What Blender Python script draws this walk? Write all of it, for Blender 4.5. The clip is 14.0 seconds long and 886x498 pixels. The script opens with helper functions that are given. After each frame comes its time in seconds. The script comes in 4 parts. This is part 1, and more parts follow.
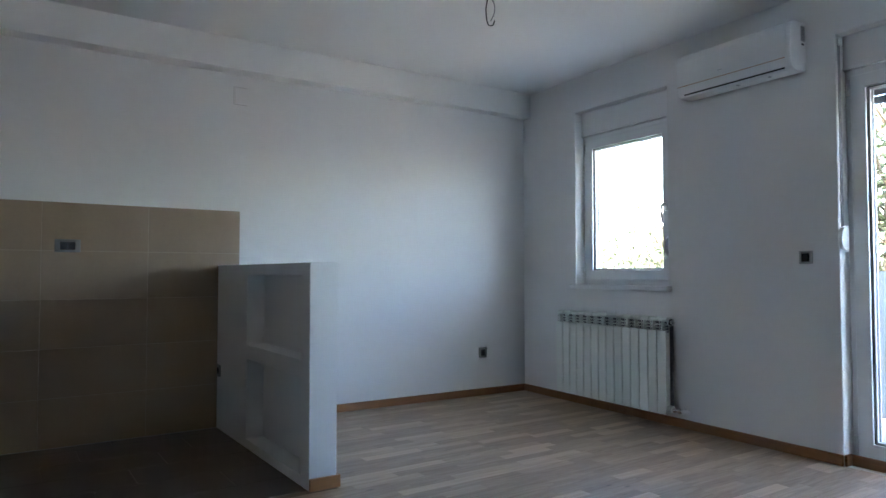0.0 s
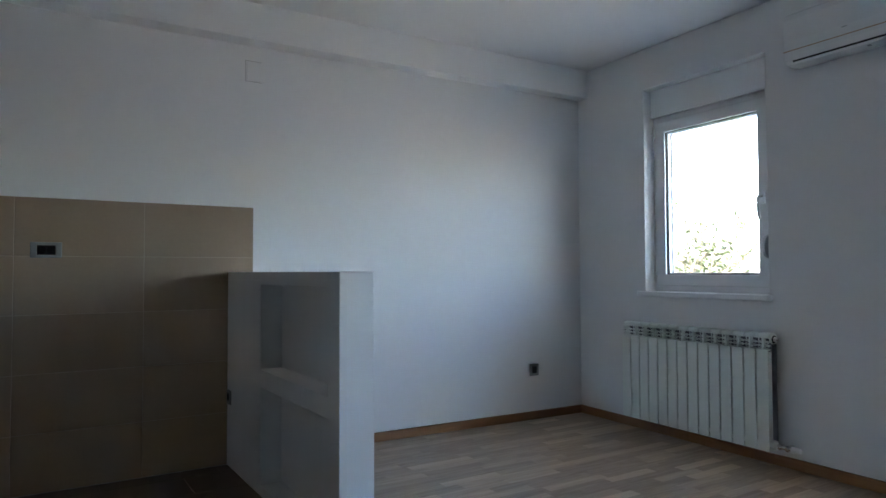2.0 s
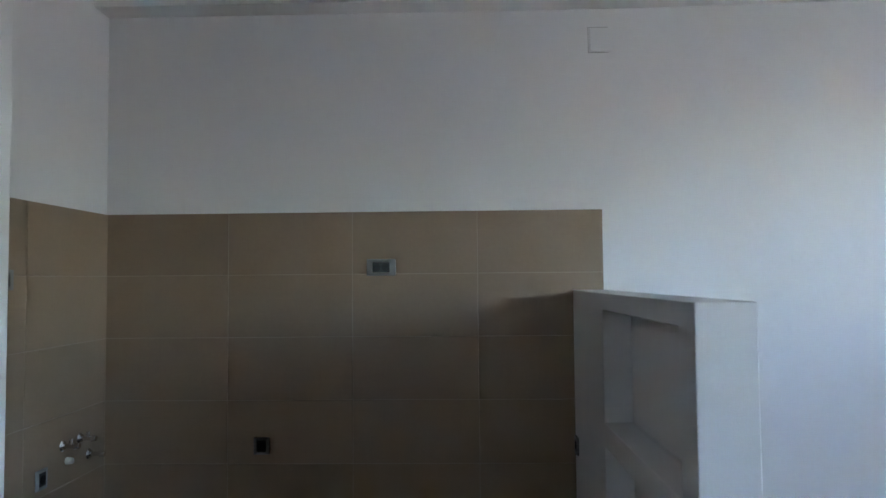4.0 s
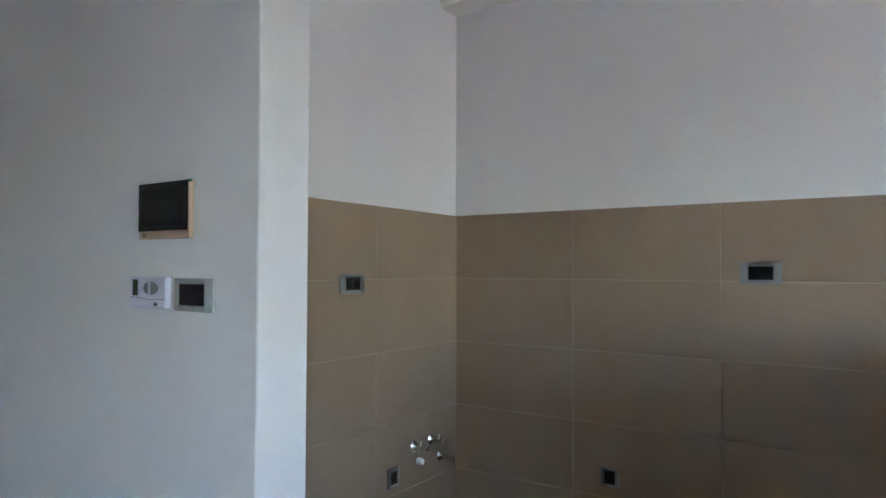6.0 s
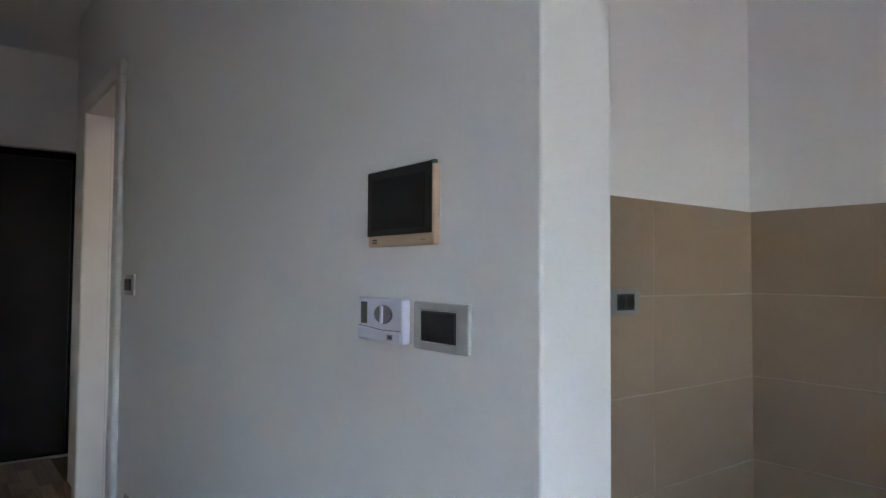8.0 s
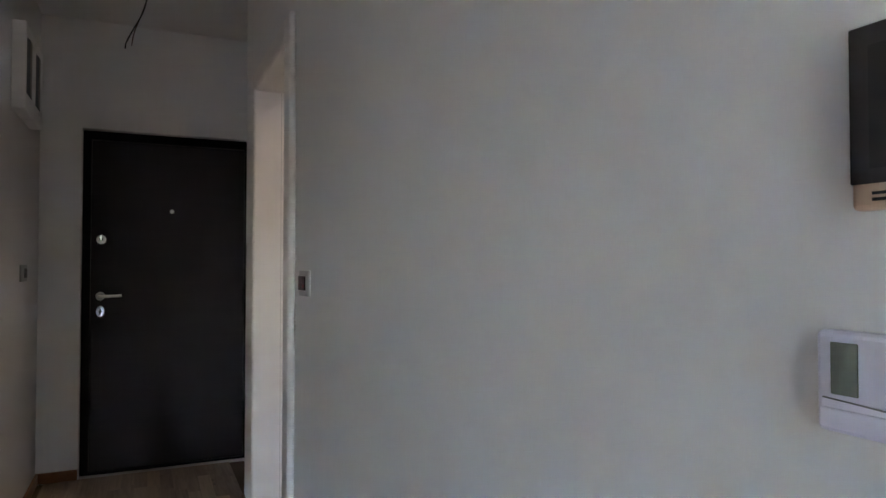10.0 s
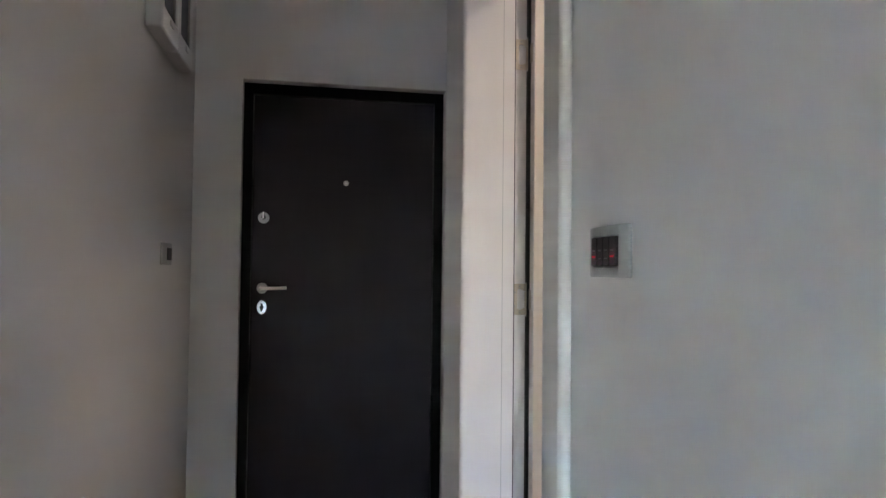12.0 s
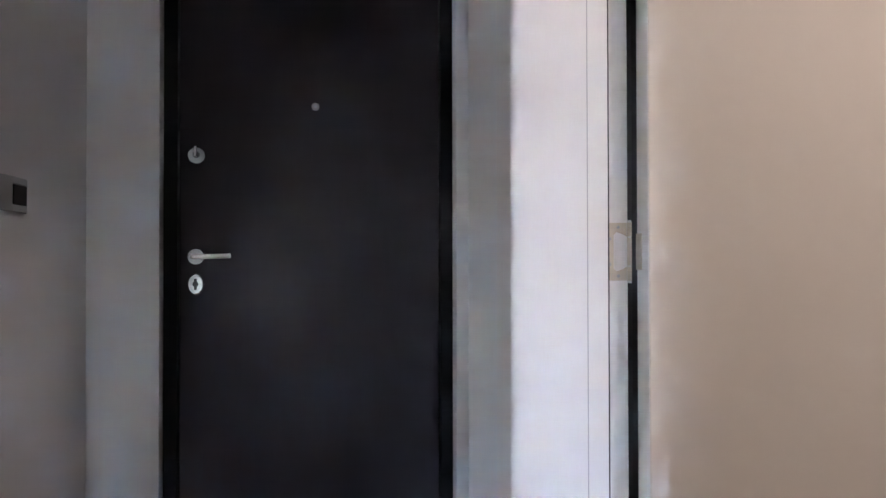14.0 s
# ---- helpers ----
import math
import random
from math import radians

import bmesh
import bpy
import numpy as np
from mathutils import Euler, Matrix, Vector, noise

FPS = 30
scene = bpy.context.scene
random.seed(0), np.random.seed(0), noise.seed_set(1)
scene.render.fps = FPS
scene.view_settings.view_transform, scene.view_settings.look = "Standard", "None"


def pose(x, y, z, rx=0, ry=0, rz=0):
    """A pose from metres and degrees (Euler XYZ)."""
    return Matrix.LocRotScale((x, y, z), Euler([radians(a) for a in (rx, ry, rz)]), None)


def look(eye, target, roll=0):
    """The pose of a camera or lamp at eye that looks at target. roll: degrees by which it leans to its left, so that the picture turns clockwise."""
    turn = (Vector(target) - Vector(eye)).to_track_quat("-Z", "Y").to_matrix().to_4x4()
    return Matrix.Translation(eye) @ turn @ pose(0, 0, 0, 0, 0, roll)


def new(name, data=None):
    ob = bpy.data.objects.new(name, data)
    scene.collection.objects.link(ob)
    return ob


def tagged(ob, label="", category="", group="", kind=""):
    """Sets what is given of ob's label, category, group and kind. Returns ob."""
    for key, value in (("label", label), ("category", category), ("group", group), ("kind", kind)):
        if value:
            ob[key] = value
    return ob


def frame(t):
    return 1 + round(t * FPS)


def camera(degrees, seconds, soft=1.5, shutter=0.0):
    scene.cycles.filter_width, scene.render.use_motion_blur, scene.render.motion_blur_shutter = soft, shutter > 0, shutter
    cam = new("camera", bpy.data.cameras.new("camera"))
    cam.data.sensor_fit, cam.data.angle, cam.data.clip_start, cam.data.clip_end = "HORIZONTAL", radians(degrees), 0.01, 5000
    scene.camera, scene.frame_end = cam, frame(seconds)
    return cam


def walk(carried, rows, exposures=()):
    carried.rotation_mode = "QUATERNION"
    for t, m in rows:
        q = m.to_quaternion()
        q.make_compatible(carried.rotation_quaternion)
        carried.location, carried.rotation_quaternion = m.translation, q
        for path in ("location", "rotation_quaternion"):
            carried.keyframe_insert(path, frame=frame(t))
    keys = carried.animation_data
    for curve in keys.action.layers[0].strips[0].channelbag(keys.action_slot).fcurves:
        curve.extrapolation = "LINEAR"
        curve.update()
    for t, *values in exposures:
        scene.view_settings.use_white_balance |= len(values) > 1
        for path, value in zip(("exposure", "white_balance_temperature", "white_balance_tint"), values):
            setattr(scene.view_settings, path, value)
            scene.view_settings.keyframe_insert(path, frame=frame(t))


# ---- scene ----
cam = camera(67.7, 14.0)
PATH = [
    (0, (-4.165, -4.687, 1.06), (-3.045, -3.032, 1.134), -0.0),
    (0.5, (-4.172, -4.563, 1.081), (-3.055, -2.905, 1.151), 0.0),
    (1, (-4.106, -4.401, 1.097), (-2.993, -2.741, 1.162), -0.1),
    (1.5, (-3.998, -4.175, 1.101), (-2.891, -2.51, 1.168), -0.2),
    (2, (-3.891, -3.954, 1.114), (-2.822, -2.265, 1.182), -0.2),
    (2.5, (-3.764, -3.729, 1.14), (-2.855, -1.949, 1.215), -0.3),
    (3, (-3.599, -3.534, 1.157), (-2.962, -1.64, 1.24), -0.3),
    (3.5, (-3.479, -3.382, 1.174), (-3.212, -1.401, 1.261), -0.3),
    (3.7, (-3.446, -3.298, 1.172), (-3.309, -1.304, 1.26), -0.4),
    (5.8, (-3.392, -2.716, 1.239), (-4.416, -0.999, 1.309), 0.1),
    (6, (-3.414, -2.687, 1.241), (-4.529, -1.027, 1.303), 0.2),
    (6.5, (-3.523, -2.612, 1.234), (-4.829, -1.099, 1.304), 0.1),
    (7, (-3.657, -2.528, 1.261), (-5.107, -1.152, 1.331), 0.3),
    (7.2, (-3.704, -2.498, 1.266), (-5.196, -1.168, 1.337), 0.3),
    (9.3, (-4.314, -2.26, 1.259), (-6.007, -1.197, 1.339), 0.4),
    (9.5, (-4.39, -2.255, 1.252), (-6.113, -1.242, 1.332), 0.3),
    (10, (-4.616, -2.236, 1.272), (-6.439, -1.414, 1.320), 0.0),
    (10.5, (-4.923, -2.220, 1.268), (-6.838, -1.638, 1.315), 0.0),
    (11, (-5.210, -2.274, 1.242), (-7.153, -1.801, 1.294), 0.3),
    (11.5, (-5.512, -2.254, 1.215), (-7.467, -1.836, 1.268), 0.4),
    (12, (-5.811, -2.217, 1.178), (-7.775, -1.845, 1.242), 0.6),
    (12.5, (-6.060, -2.214, 1.128), (-8.033, -1.894, 1.190), 0.6),
    (13, (-6.306, -2.214, 1.096), (-8.284, -1.916, 1.140), 0.3),
    (13.5, (-6.565, -2.174, 1.052), (-8.544, -1.888, 1.107), 0.2),
    (14, (-6.792, -2.101, 1.079), (-8.753, -1.706, 1.102), -0.1),
]
EXPOSURES = [
    (0, 5.3, 6400, 11),
    (2.5, 5.05, 6400, 11),
    (3.7, 5.32, 6450, 12),
    (5.8, 6.12, 6600, 15),
    (7.2, 5.92, 6650, 17),
    (9.5, 6.17, 7000, 22),
    (10.5, 6.38, 6950, 20),
    (11.5, 6.95, 6650, 19),
    (12.3, 7.02, 6550, 20),
    (13, 7.1, 6350, 23),
    (14, 7.45, 6000, 24),
]
walk(cam, [(t, look(eye, target, roll)) for t, eye, target, roll in PATH], EXPOSURES)

# ---- world and sun ----
world = bpy.data.worlds.new("world")
scene.world = world
world.use_nodes = True
wn = world.node_tree
for n in list(wn.nodes):
    wn.nodes.remove(n)
sky = wn.nodes.new("ShaderNodeTexSky")
sky.sky_type = "NISHITA"
sky.sun_disc = False
sky.sun_elevation = radians(48)
sky.sun_rotation = radians(250)
sky.altitude = 200
sky.dust_density = 2.0
bg = wn.nodes.new("ShaderNodeBackground")
bg.inputs["Strength"].default_value = 0.15
wo = wn.nodes.new("ShaderNodeOutputWorld")
wn.links.new(sky.outputs[0], bg.inputs[0])
wn.links.new(bg.outputs[0], wo.inputs[0])
sun_data = bpy.data.lights.new("sun", "SUN")
sun_data.energy = 2.8
sun_data.angle = radians(0.5)
sun_data.color = (1.0, 0.95, 0.87)
sun = new("sun", sun_data)
sd = Vector((math.sin(radians(250)) * math.cos(radians(48)), math.cos(radians(250)) * math.cos(radians(48)), math.sin(radians(48))))
sun.matrix_world = look(sd * 30, (0, 0, 0))


# ---- materials ----
def mat(name, colour, rough=0.5, metal=0.0, grain=0.0, scale=8.0, bump=0.0, bscale=120.0, fine=0.0, coat=0.0, stretch=(1, 1, 1), spec=0.5):
    """A principled surface with broad and fine variation in colour and a fine relief."""
    m = bpy.data.materials.new(name)
    m.use_nodes = True
    nt = m.node_tree
    p = nt.nodes["Principled BSDF"]
    p.inputs["Base Color"].default_value = (*colour, 1)
    p.inputs["Roughness"].default_value = rough
    p.inputs["Metallic"].default_value = metal
    p.inputs["Coat Weight"].default_value = coat
    p.inputs["Specular IOR Level"].default_value = spec
    tc = nt.nodes.new("ShaderNodeTexCoord")
    mp = nt.nodes.new("ShaderNodeMapping")
    mp.inputs["Scale"].default_value = stretch
    nt.links.new(tc.outputs["Object"], mp.inputs[0])
    if grain or fine:
        n1 = nt.nodes.new("ShaderNodeTexNoise")
        n1.inputs["Scale"].default_value = scale
        n1.inputs["Detail"].default_value = 4
        n2 = nt.nodes.new("ShaderNodeTexNoise")
        n2.inputs["Scale"].default_value = scale * 14
        n2.inputs["Detail"].default_value = 3
        nt.links.new(mp.outputs[0], n1.inputs[0])
        nt.links.new(mp.outputs[0], n2.inputs[0])
        a = nt.nodes.new("ShaderNodeMath")
        a.operation = "MULTIPLY_ADD"
        nt.links.new(n1.outputs[0], a.inputs[0])
        a.inputs[1].default_value = 2 * grain
        a.inputs[2].default_value = 1 - grain
        b = nt.nodes.new("ShaderNodeMath")
        b.operation = "MULTIPLY_ADD"
        nt.links.new(n2.outputs[0], b.inputs[0])
        b.inputs[1].default_value = 2 * fine
        nt.links.new(a.outputs[0], b.inputs[2])
        c = nt.nodes.new("ShaderNodeMath")
        c.operation = "SUBTRACT"
        nt.links.new(b.outputs[0], c.inputs[0])
        c.inputs[1].default_value = fine
        v = nt.nodes.new("ShaderNodeVectorMath")
        v.operation = "SCALE"
        v.inputs[0].default_value = colour
        nt.links.new(c.outputs[0], v.inputs["Scale"])
        nt.links.new(v.outputs[0], p.inputs["Base Color"])
        r = nt.nodes.new("ShaderNodeMath")
        r.operation = "MULTIPLY"
        nt.links.new(c.outputs[0], r.inputs[0])
        r.inputs[1].default_value = rough
        nt.links.new(r.outputs[0], p.inputs["Roughness"])
    if bump:
        n3 = nt.nodes.new("ShaderNodeTexNoise")
        n3.inputs["Scale"].default_value = bscale
        n3.inputs["Detail"].default_value = 3
        nt.links.new(mp.outputs[0], n3.inputs[0])
        bp = nt.nodes.new("ShaderNodeBump")
        bp.inputs["Strength"].default_value = bump
        bp.inputs["Distance"].default_value = 0.002
        nt.links.new(n3.outputs[0], bp.inputs["Height"])
        nt.links.new(bp.outputs[0], p.inputs["Normal"])
    return m


def wood_mat(name, dark, light, per_island, rough=0.38, along="X", spread=1.0):
    """Oiled oak: tone by piece, grain along the piece, small knots and pores."""
    m = bpy.data.materials.new(name)
    m.use_nodes = True
    nt = m.node_tree
    L = nt.links
    p = nt.nodes["Principled BSDF"]
    tc = nt.nodes.new("ShaderNodeTexCoord")
    if per_island:
        g = nt.nodes.new("ShaderNodeNewGeometry")
        rnd = g.outputs["Random Per Island"]
    else:
        g = nt.nodes.new("ShaderNodeObjectInfo")
        rnd = g.outputs["Random"]
    gp = nt.nodes.new("ShaderNodeNewGeometry")
    off = nt.nodes.new("ShaderNodeVectorMath")
    off.operation = "MULTIPLY_ADD"
    comb = nt.nodes.new("ShaderNodeCombineXYZ")
    for i in range(3):
        L.new(rnd, comb.inputs[i])
    L.new(comb.outputs[0], off.inputs[0])
    off.inputs[1].default_value = (31, 17, 5)
    L.new(gp.outputs["Position"], off.inputs[2])
    mp = nt.nodes.new("ShaderNodeMapping")
    mp.inputs["Scale"].default_value = {"X": (1.6, 22, 22), "Y": (22, 1.6, 22), "Z": (22, 22, 1.6)}[along]
    L.new(off.outputs[0], mp.inputs[0])
    n1 = nt.nodes.new("ShaderNodeTexNoise")
    n1.inputs["Scale"].default_value = 2.2
    n1.inputs["Detail"].default_value = 7
    n1.inputs["Distortion"].default_value = 0.9
    L.new(mp.outputs[0], n1.inputs[0])
    n2 = nt.nodes.new("ShaderNodeTexNoise")
    n2.inputs["Scale"].default_value = 14
    n2.inputs["Detail"].default_value = 4
    L.new(off.outputs[0], n2.inputs[0])
    knots = nt.nodes.new("ShaderNodeTexVoronoi")
    knots.inputs["Scale"].default_value = 3.3
    mk = nt.nodes.new("ShaderNodeMapping")
    mk.inputs["Scale"].default_value = {"X": (0.8, 2.2, 1), "Y": (2.2, 0.8, 1), "Z": (2.2, 1, 0.8)}[along]
    L.new(off.outputs[0], mk.inputs[0])
    L.new(mk.outputs[0], knots.inputs[0])
    kr = nt.nodes.new("ShaderNodeMapRange")
    L.new(knots.outputs["Distance"], kr.inputs[0])
    kr.inputs[1].default_value = 0.02
    kr.inputs[2].default_value = 0.075
    kr.inputs[3].default_value = 0.45
    kr.inputs[4].default_value = 1.0
    ramp = nt.nodes.new("ShaderNodeValToRGB")
    ramp.color_ramp.elements[0].color = (*dark, 1)
    ramp.color_ramp.elements[0].position = 0.1
    ramp.color_ramp.elements[1].color = (*light, 1)
    ramp.color_ramp.elements[1].position = 0.95
    s = nt.nodes.new("ShaderNodeMath")
    s.operation = "MULTIPLY_ADD"
    pw = nt.nodes.new("ShaderNodeMath")
    pw.operation = "POWER"
    L.new(rnd, pw.inputs[0])
    pw.inputs[1].default_value = 3.2
    L.new(pw.outputs[0], s.inputs[0])
    s.inputs[1].default_value = 0.62 * spread
    t = nt.nodes.new("ShaderNodeMath")
    t.operation = "MULTIPLY_ADD"
    L.new(n1.outputs[0], t.inputs[0])
    t.inputs[1].default_value = 0.95
    t.inputs[2].default_value = -0.17
    L.new(t.outputs[0], s.inputs[2])
    L.new(s.outputs[0], ramp.inputs[0])
    mul = nt.nodes.new("ShaderNodeVectorMath")
    mul.operation = "SCALE"
    L.new(ramp.outputs[0], mul.inputs[0])
    L.new(kr.outputs[0], mul.inputs["Scale"])
    L.new(mul.outputs[0], p.inputs["Base Color"])
    rr = nt.nodes.new("ShaderNodeMapRange")
    L.new(n2.outputs[0], rr.inputs[0])
    rr.inputs[3].default_value = rough - 0.06
    rr.inputs[4].default_value = rough + 0.1
    L.new(rr.outputs[0], p.inputs["Roughness"])
    bp = nt.nodes.new("ShaderNodeBump")
    bp.inputs["Strength"].default_value = 0.12
    bp.inputs["Distance"].default_value = 0.001
    L.new(n1.outputs[0], bp.inputs["Height"])
    L.new(bp.outputs[0], p.inputs["Normal"])
    return m


def tile_mat(name, colour, rough, vary, cloud, ps=2.2):
    """Glazed stone-look tile: tone by tile, soft clouds, fine speckle."""
    m = bpy.data.materials.new(name)
    m.use_nodes = True
    nt = m.node_tree
    L = nt.links
    p = nt.nodes["Principled BSDF"]
    p.inputs["Roughness"].default_value = rough
    oi = nt.nodes.new("ShaderNodeObjectInfo")
    gp = nt.nodes.new("ShaderNodeNewGeometry")
    comb = nt.nodes.new("ShaderNodeCombineXYZ")
    for i in range(3):
        L.new(oi.outputs["Random"], comb.inputs[i])
    off = nt.nodes.new("ShaderNodeVectorMath")
    off.operation = "MULTIPLY_ADD"
    L.new(comb.outputs[0], off.inputs[0])
    off.inputs[1].default_value = (19, 23, 7)
    L.new(gp.outputs["Position"], off.inputs[2])
    n1 = nt.nodes.new("ShaderNodeTexNoise")
    n1.inputs["Scale"].default_value = ps
    n1.inputs["Detail"].default_value = 6
    n1.inputs["Distortion"].default_value = 0.6
    L.new(off.outputs[0], n1.inputs[0])
    n2 = nt.nodes.new("ShaderNodeTexNoise")
    n2.inputs["Scale"].default_value = 60
    n2.inputs["Detail"].default_value = 4
    L.new(off.outputs[0], n2.inputs[0])
    a = nt.nodes.new("ShaderNodeMath")
    a.operation = "MULTIPLY_ADD"
    L.new(n1.outputs[0], a.inputs[0])
    a.inputs[1].default_value = 2 * cloud
    a.inputs[2].default_value = 1 - cloud - vary / 2 - 0.05
    b = nt.nodes.new("ShaderNodeMath")
    b.operation = "MULTIPLY_ADD"
    L.new(n2.outputs[0], b.inputs[0])
    b.inputs[1].default_value = 0.10
    L.new(a.outputs[0], b.inputs[2])
    c = nt.nodes.new("ShaderNodeMath")
    c.operation = "MULTIPLY_ADD"
    L.new(oi.outputs["Random"], c.inputs[0])
    c.inputs[1].default_value = vary
    L.new(b.outputs[0], c.inputs[2])
    v = nt.nodes.new("ShaderNodeVectorMath")
    v.operation = "SCALE"
    v.inputs[0].default_value = colour
    L.new(c.outputs[0], v.inputs["Scale"])
    L.new(v.outputs[0], p.inputs["Base Color"])
    bp = nt.nodes.new("ShaderNodeBump")
    bp.inputs["Strength"].default_value = 0.08
    bp.inputs["Distance"].default_value = 0.001
    L.new(n2.outputs[0], bp.inputs["Height"])
    L.new(bp.outputs[0], p.inputs["Normal"])
    return m


M_WALL = mat("wall_paint", (0.74, 0.74, 0.735), 0.75, grain=0.03, scale=1.3, fine=0.01, bump=0.12, bscale=160)
M_CEIL = mat("ceiling_paint", (0.80, 0.80, 0.79), 0.85, grain=0.02, scale=1.0, bump=0.08, bscale=120)
M_TILE = tile_mat("beige_tile", (0.298, 0.218, 0.147), 0.40, 0.06, 0.13)
M_FTILE = tile_mat("brown_floor_tile", (0.115, 0.084, 0.070), 0.45, 0.10, 0.16)
M_GROUT = mat("light_grout", (0.40, 0.335, 0.26), 0.85, grain=0.1, scale=20)
M_FGROUT = mat("floor_grout", (0.20, 0.17, 0.145), 0.85, grain=0.1, scale=20)
M_OAK = wood_mat("oak_strip", (0.245, 0.165, 0.112), (0.58, 0.44, 0.315), False)
M_OAKS = wood_mat("oak_strip_field", (0.245, 0.165, 0.112), (0.58, 0.44, 0.315), True)
M_SUB = mat("oak_joint", (0.16, 0.105, 0.07), 0.7, grain=0.1)
M_BASE = wood_mat("oak_skirting", (0.20, 0.085, 0.030), (0.34, 0.165, 0.065), False, rough=0.4)
M_BASEY = wood_mat("oak_skirting_long", (0.20, 0.085, 0.030), (0.34, 0.165, 0.065), False, rough=0.4, along="Y")
M_PVC = mat("white_pvc", (0.78, 0.79, 0.80), 0.42, grain=0.015, scale=5)
M_PLASTIC = mat("white_plastic", (0.76, 0.77, 0.77), 0.35, grain=0.02, scale=9)
M_LILAC = mat("thermostat_plastic", (0.70, 0.70, 0.82), 0.4, grain=0.02, scale=30)
M_ENAMEL = mat("radiator_enamel", (0.76, 0.80, 0.76), 0.3, grain=0.015, scale=6)
M_GREY = mat("shadow_gap_grey", (0.10, 0.105, 0.11), 0.7, grain=0.1)
M_SILVER = mat("silver_plastic", (0.40, 0.42, 0.42), 0.38, metal=0.25, grain=0.03, scale=40)
M_SURROUND = mat("dark_silver_plastic", (0.23, 0.24, 0.24), 0.4, metal=0.2, grain=0.03, scale=40)
M_BLACK = mat("black_plastic", (0.010, 0.010, 0.013), 0.35, grain=0.1, scale=30)
# black rubber, also the strip that blackens the hinge gap
M_RUBBER_GAP = mat("black_gasket_and_gap", (0.012, 0.012, 0.012), 0.8, grain=0.1)
M_ROSETTE = mat("satin_rosette", (0.36, 0.37, 0.36), 0.42, metal=0.7, grain=0.05, scale=60)
# joint grey, also the shade ring round the vent cover
M_JOINT_SHADE = mat("pale_joint_and_shade", (0.42, 0.41, 0.40), 0.7, grain=0.1, scale=20)
M_CHROME = mat("chrome", (0.80, 0.80, 0.80), 0.12, metal=1.0, grain=0.02, scale=20)
M_STEEL = mat("brushed_steel", (0.58, 0.57, 0.54), 0.32, metal=1.0, grain=0.05, scale=30)
M_NICKEL = mat("hinge_nickel", (0.52, 0.46, 0.36), 0.38, metal=0.9, grain=0.06, scale=60)
M_GOLD = mat("champagne_plastic", (0.62, 0.44, 0.31), 0.35, metal=0.35, grain=0.02, scale=40)
M_GLASSB = mat("monitor_glass", (0.006, 0.006, 0.008), 0.08, coat=0.5, grain=0.02)
M_SCREEN = mat("monitor_screen", (0.013, 0.014, 0.016), 0.14, grain=0.02)
M_GREEN = mat("green_film", (0.025, 0.085, 0.055), 0.35, grain=0.05)
M_LCD = mat("lcd", (0.12, 0.13, 0.10), 0.25, grain=0.15, scale=90)
# grey of the dial and marks, and of the radiator's painted shade
M_DIAL_SHADE = mat("dial_and_shade_grey", (0.20, 0.21, 0.23), 0.4, grain=0.05, scale=50)
M_DOOR = mat("dark_laminate", (0.0115, 0.0075, 0.0110), 0.5, grain=0.22, scale=2.0, fine=0.12, bump=0.06, bscale=60, stretch=(1, 1, 9), spec=0.28)
M_DFRAME = mat("black_frame_paint", (0.0045, 0.0045, 0.0055), 0.6, grain=0.15, scale=10, spec=0.12)
M_CREAM = mat("cream_laminate", (0.72, 0.66, 0.57), 0.5, grain=0.02, scale=2, fine=0.015)
M_JAMB = mat("white_jamb_foil", (0.73, 0.71, 0.68), 0.4, grain=0.02, scale=3, fine=0.02, stretch=(8, 8, 0.7))
M_STRAP = mat("grey_strap", (0.23, 0.24, 0.26), 0.85, grain=0.1, scale=60)
M_TRIMLINE = mat("copper_trim", (0.50, 0.32, 0.20), 0.3, metal=0.8, grain=0.03)
M_CABLE = mat("black_cable", (0.02, 0.02, 0.02), 0.5, grain=0.1)
M_CABLE2 = mat("brown_cable", (0.10, 0.05, 0.03), 0.5, grain=0.1)
M_BOXDOOR = mat("smoked_door", (0.16, 0.175, 0.20), 0.2, grain=0.03)
M_SHUTTER = mat("shutter_slat", (0.16, 0.16, 0.17), 0.5, grain=0.05, scale=12)
M_LEAF = mat("leaf", (0.062, 0.078, 0.036), 0.6, grain=0.35, scale=1.2, fine=0.2)
M_BARK = mat("bark", (0.12, 0.09, 0.06), 0.9, grain=0.3, scale=6, bump=0.6, bscale=20)
M_GRASS = mat("yard_ground", (0.20, 0.18, 0.15), 0.95, grain=0.3, scale=0.4, fine=0.2)
M_CONC = mat("balcony_concrete", (0.42, 0.40, 0.37), 0.85, grain=0.1, scale=3, fine=0.06, bump=0.3, bscale=60)
M_RAIL = mat("rail_paint", (0.42, 0.45, 0.50), 0.35, grain=0.03, scale=10)
M_PANELB = mat("railing_panel", (0.26, 0.29, 0.33), 0.5, grain=0.05, scale=6)
M_FACADE = mat("facade_render", (0.62, 0.58, 0.50), 0.9, grain=0.06, scale=2, bump=0.3, bscale=80)


def glow(name, colour, strength):
    m = bpy.data.materials.new(name)
    m.use_nodes = True
    p = m.node_tree.nodes["Principled BSDF"]
    p.inputs["Base Color"].default_value = (0.8, 0.8, 0.8, 1)
    p.inputs["Emission Color"].default_value = (*colour, 1)
    p.inputs["Emission Strength"].default_value = strength
    return m


M_LAMP = glow("lamp_glow", (1.0, 0.86, 0.70), 0.55)


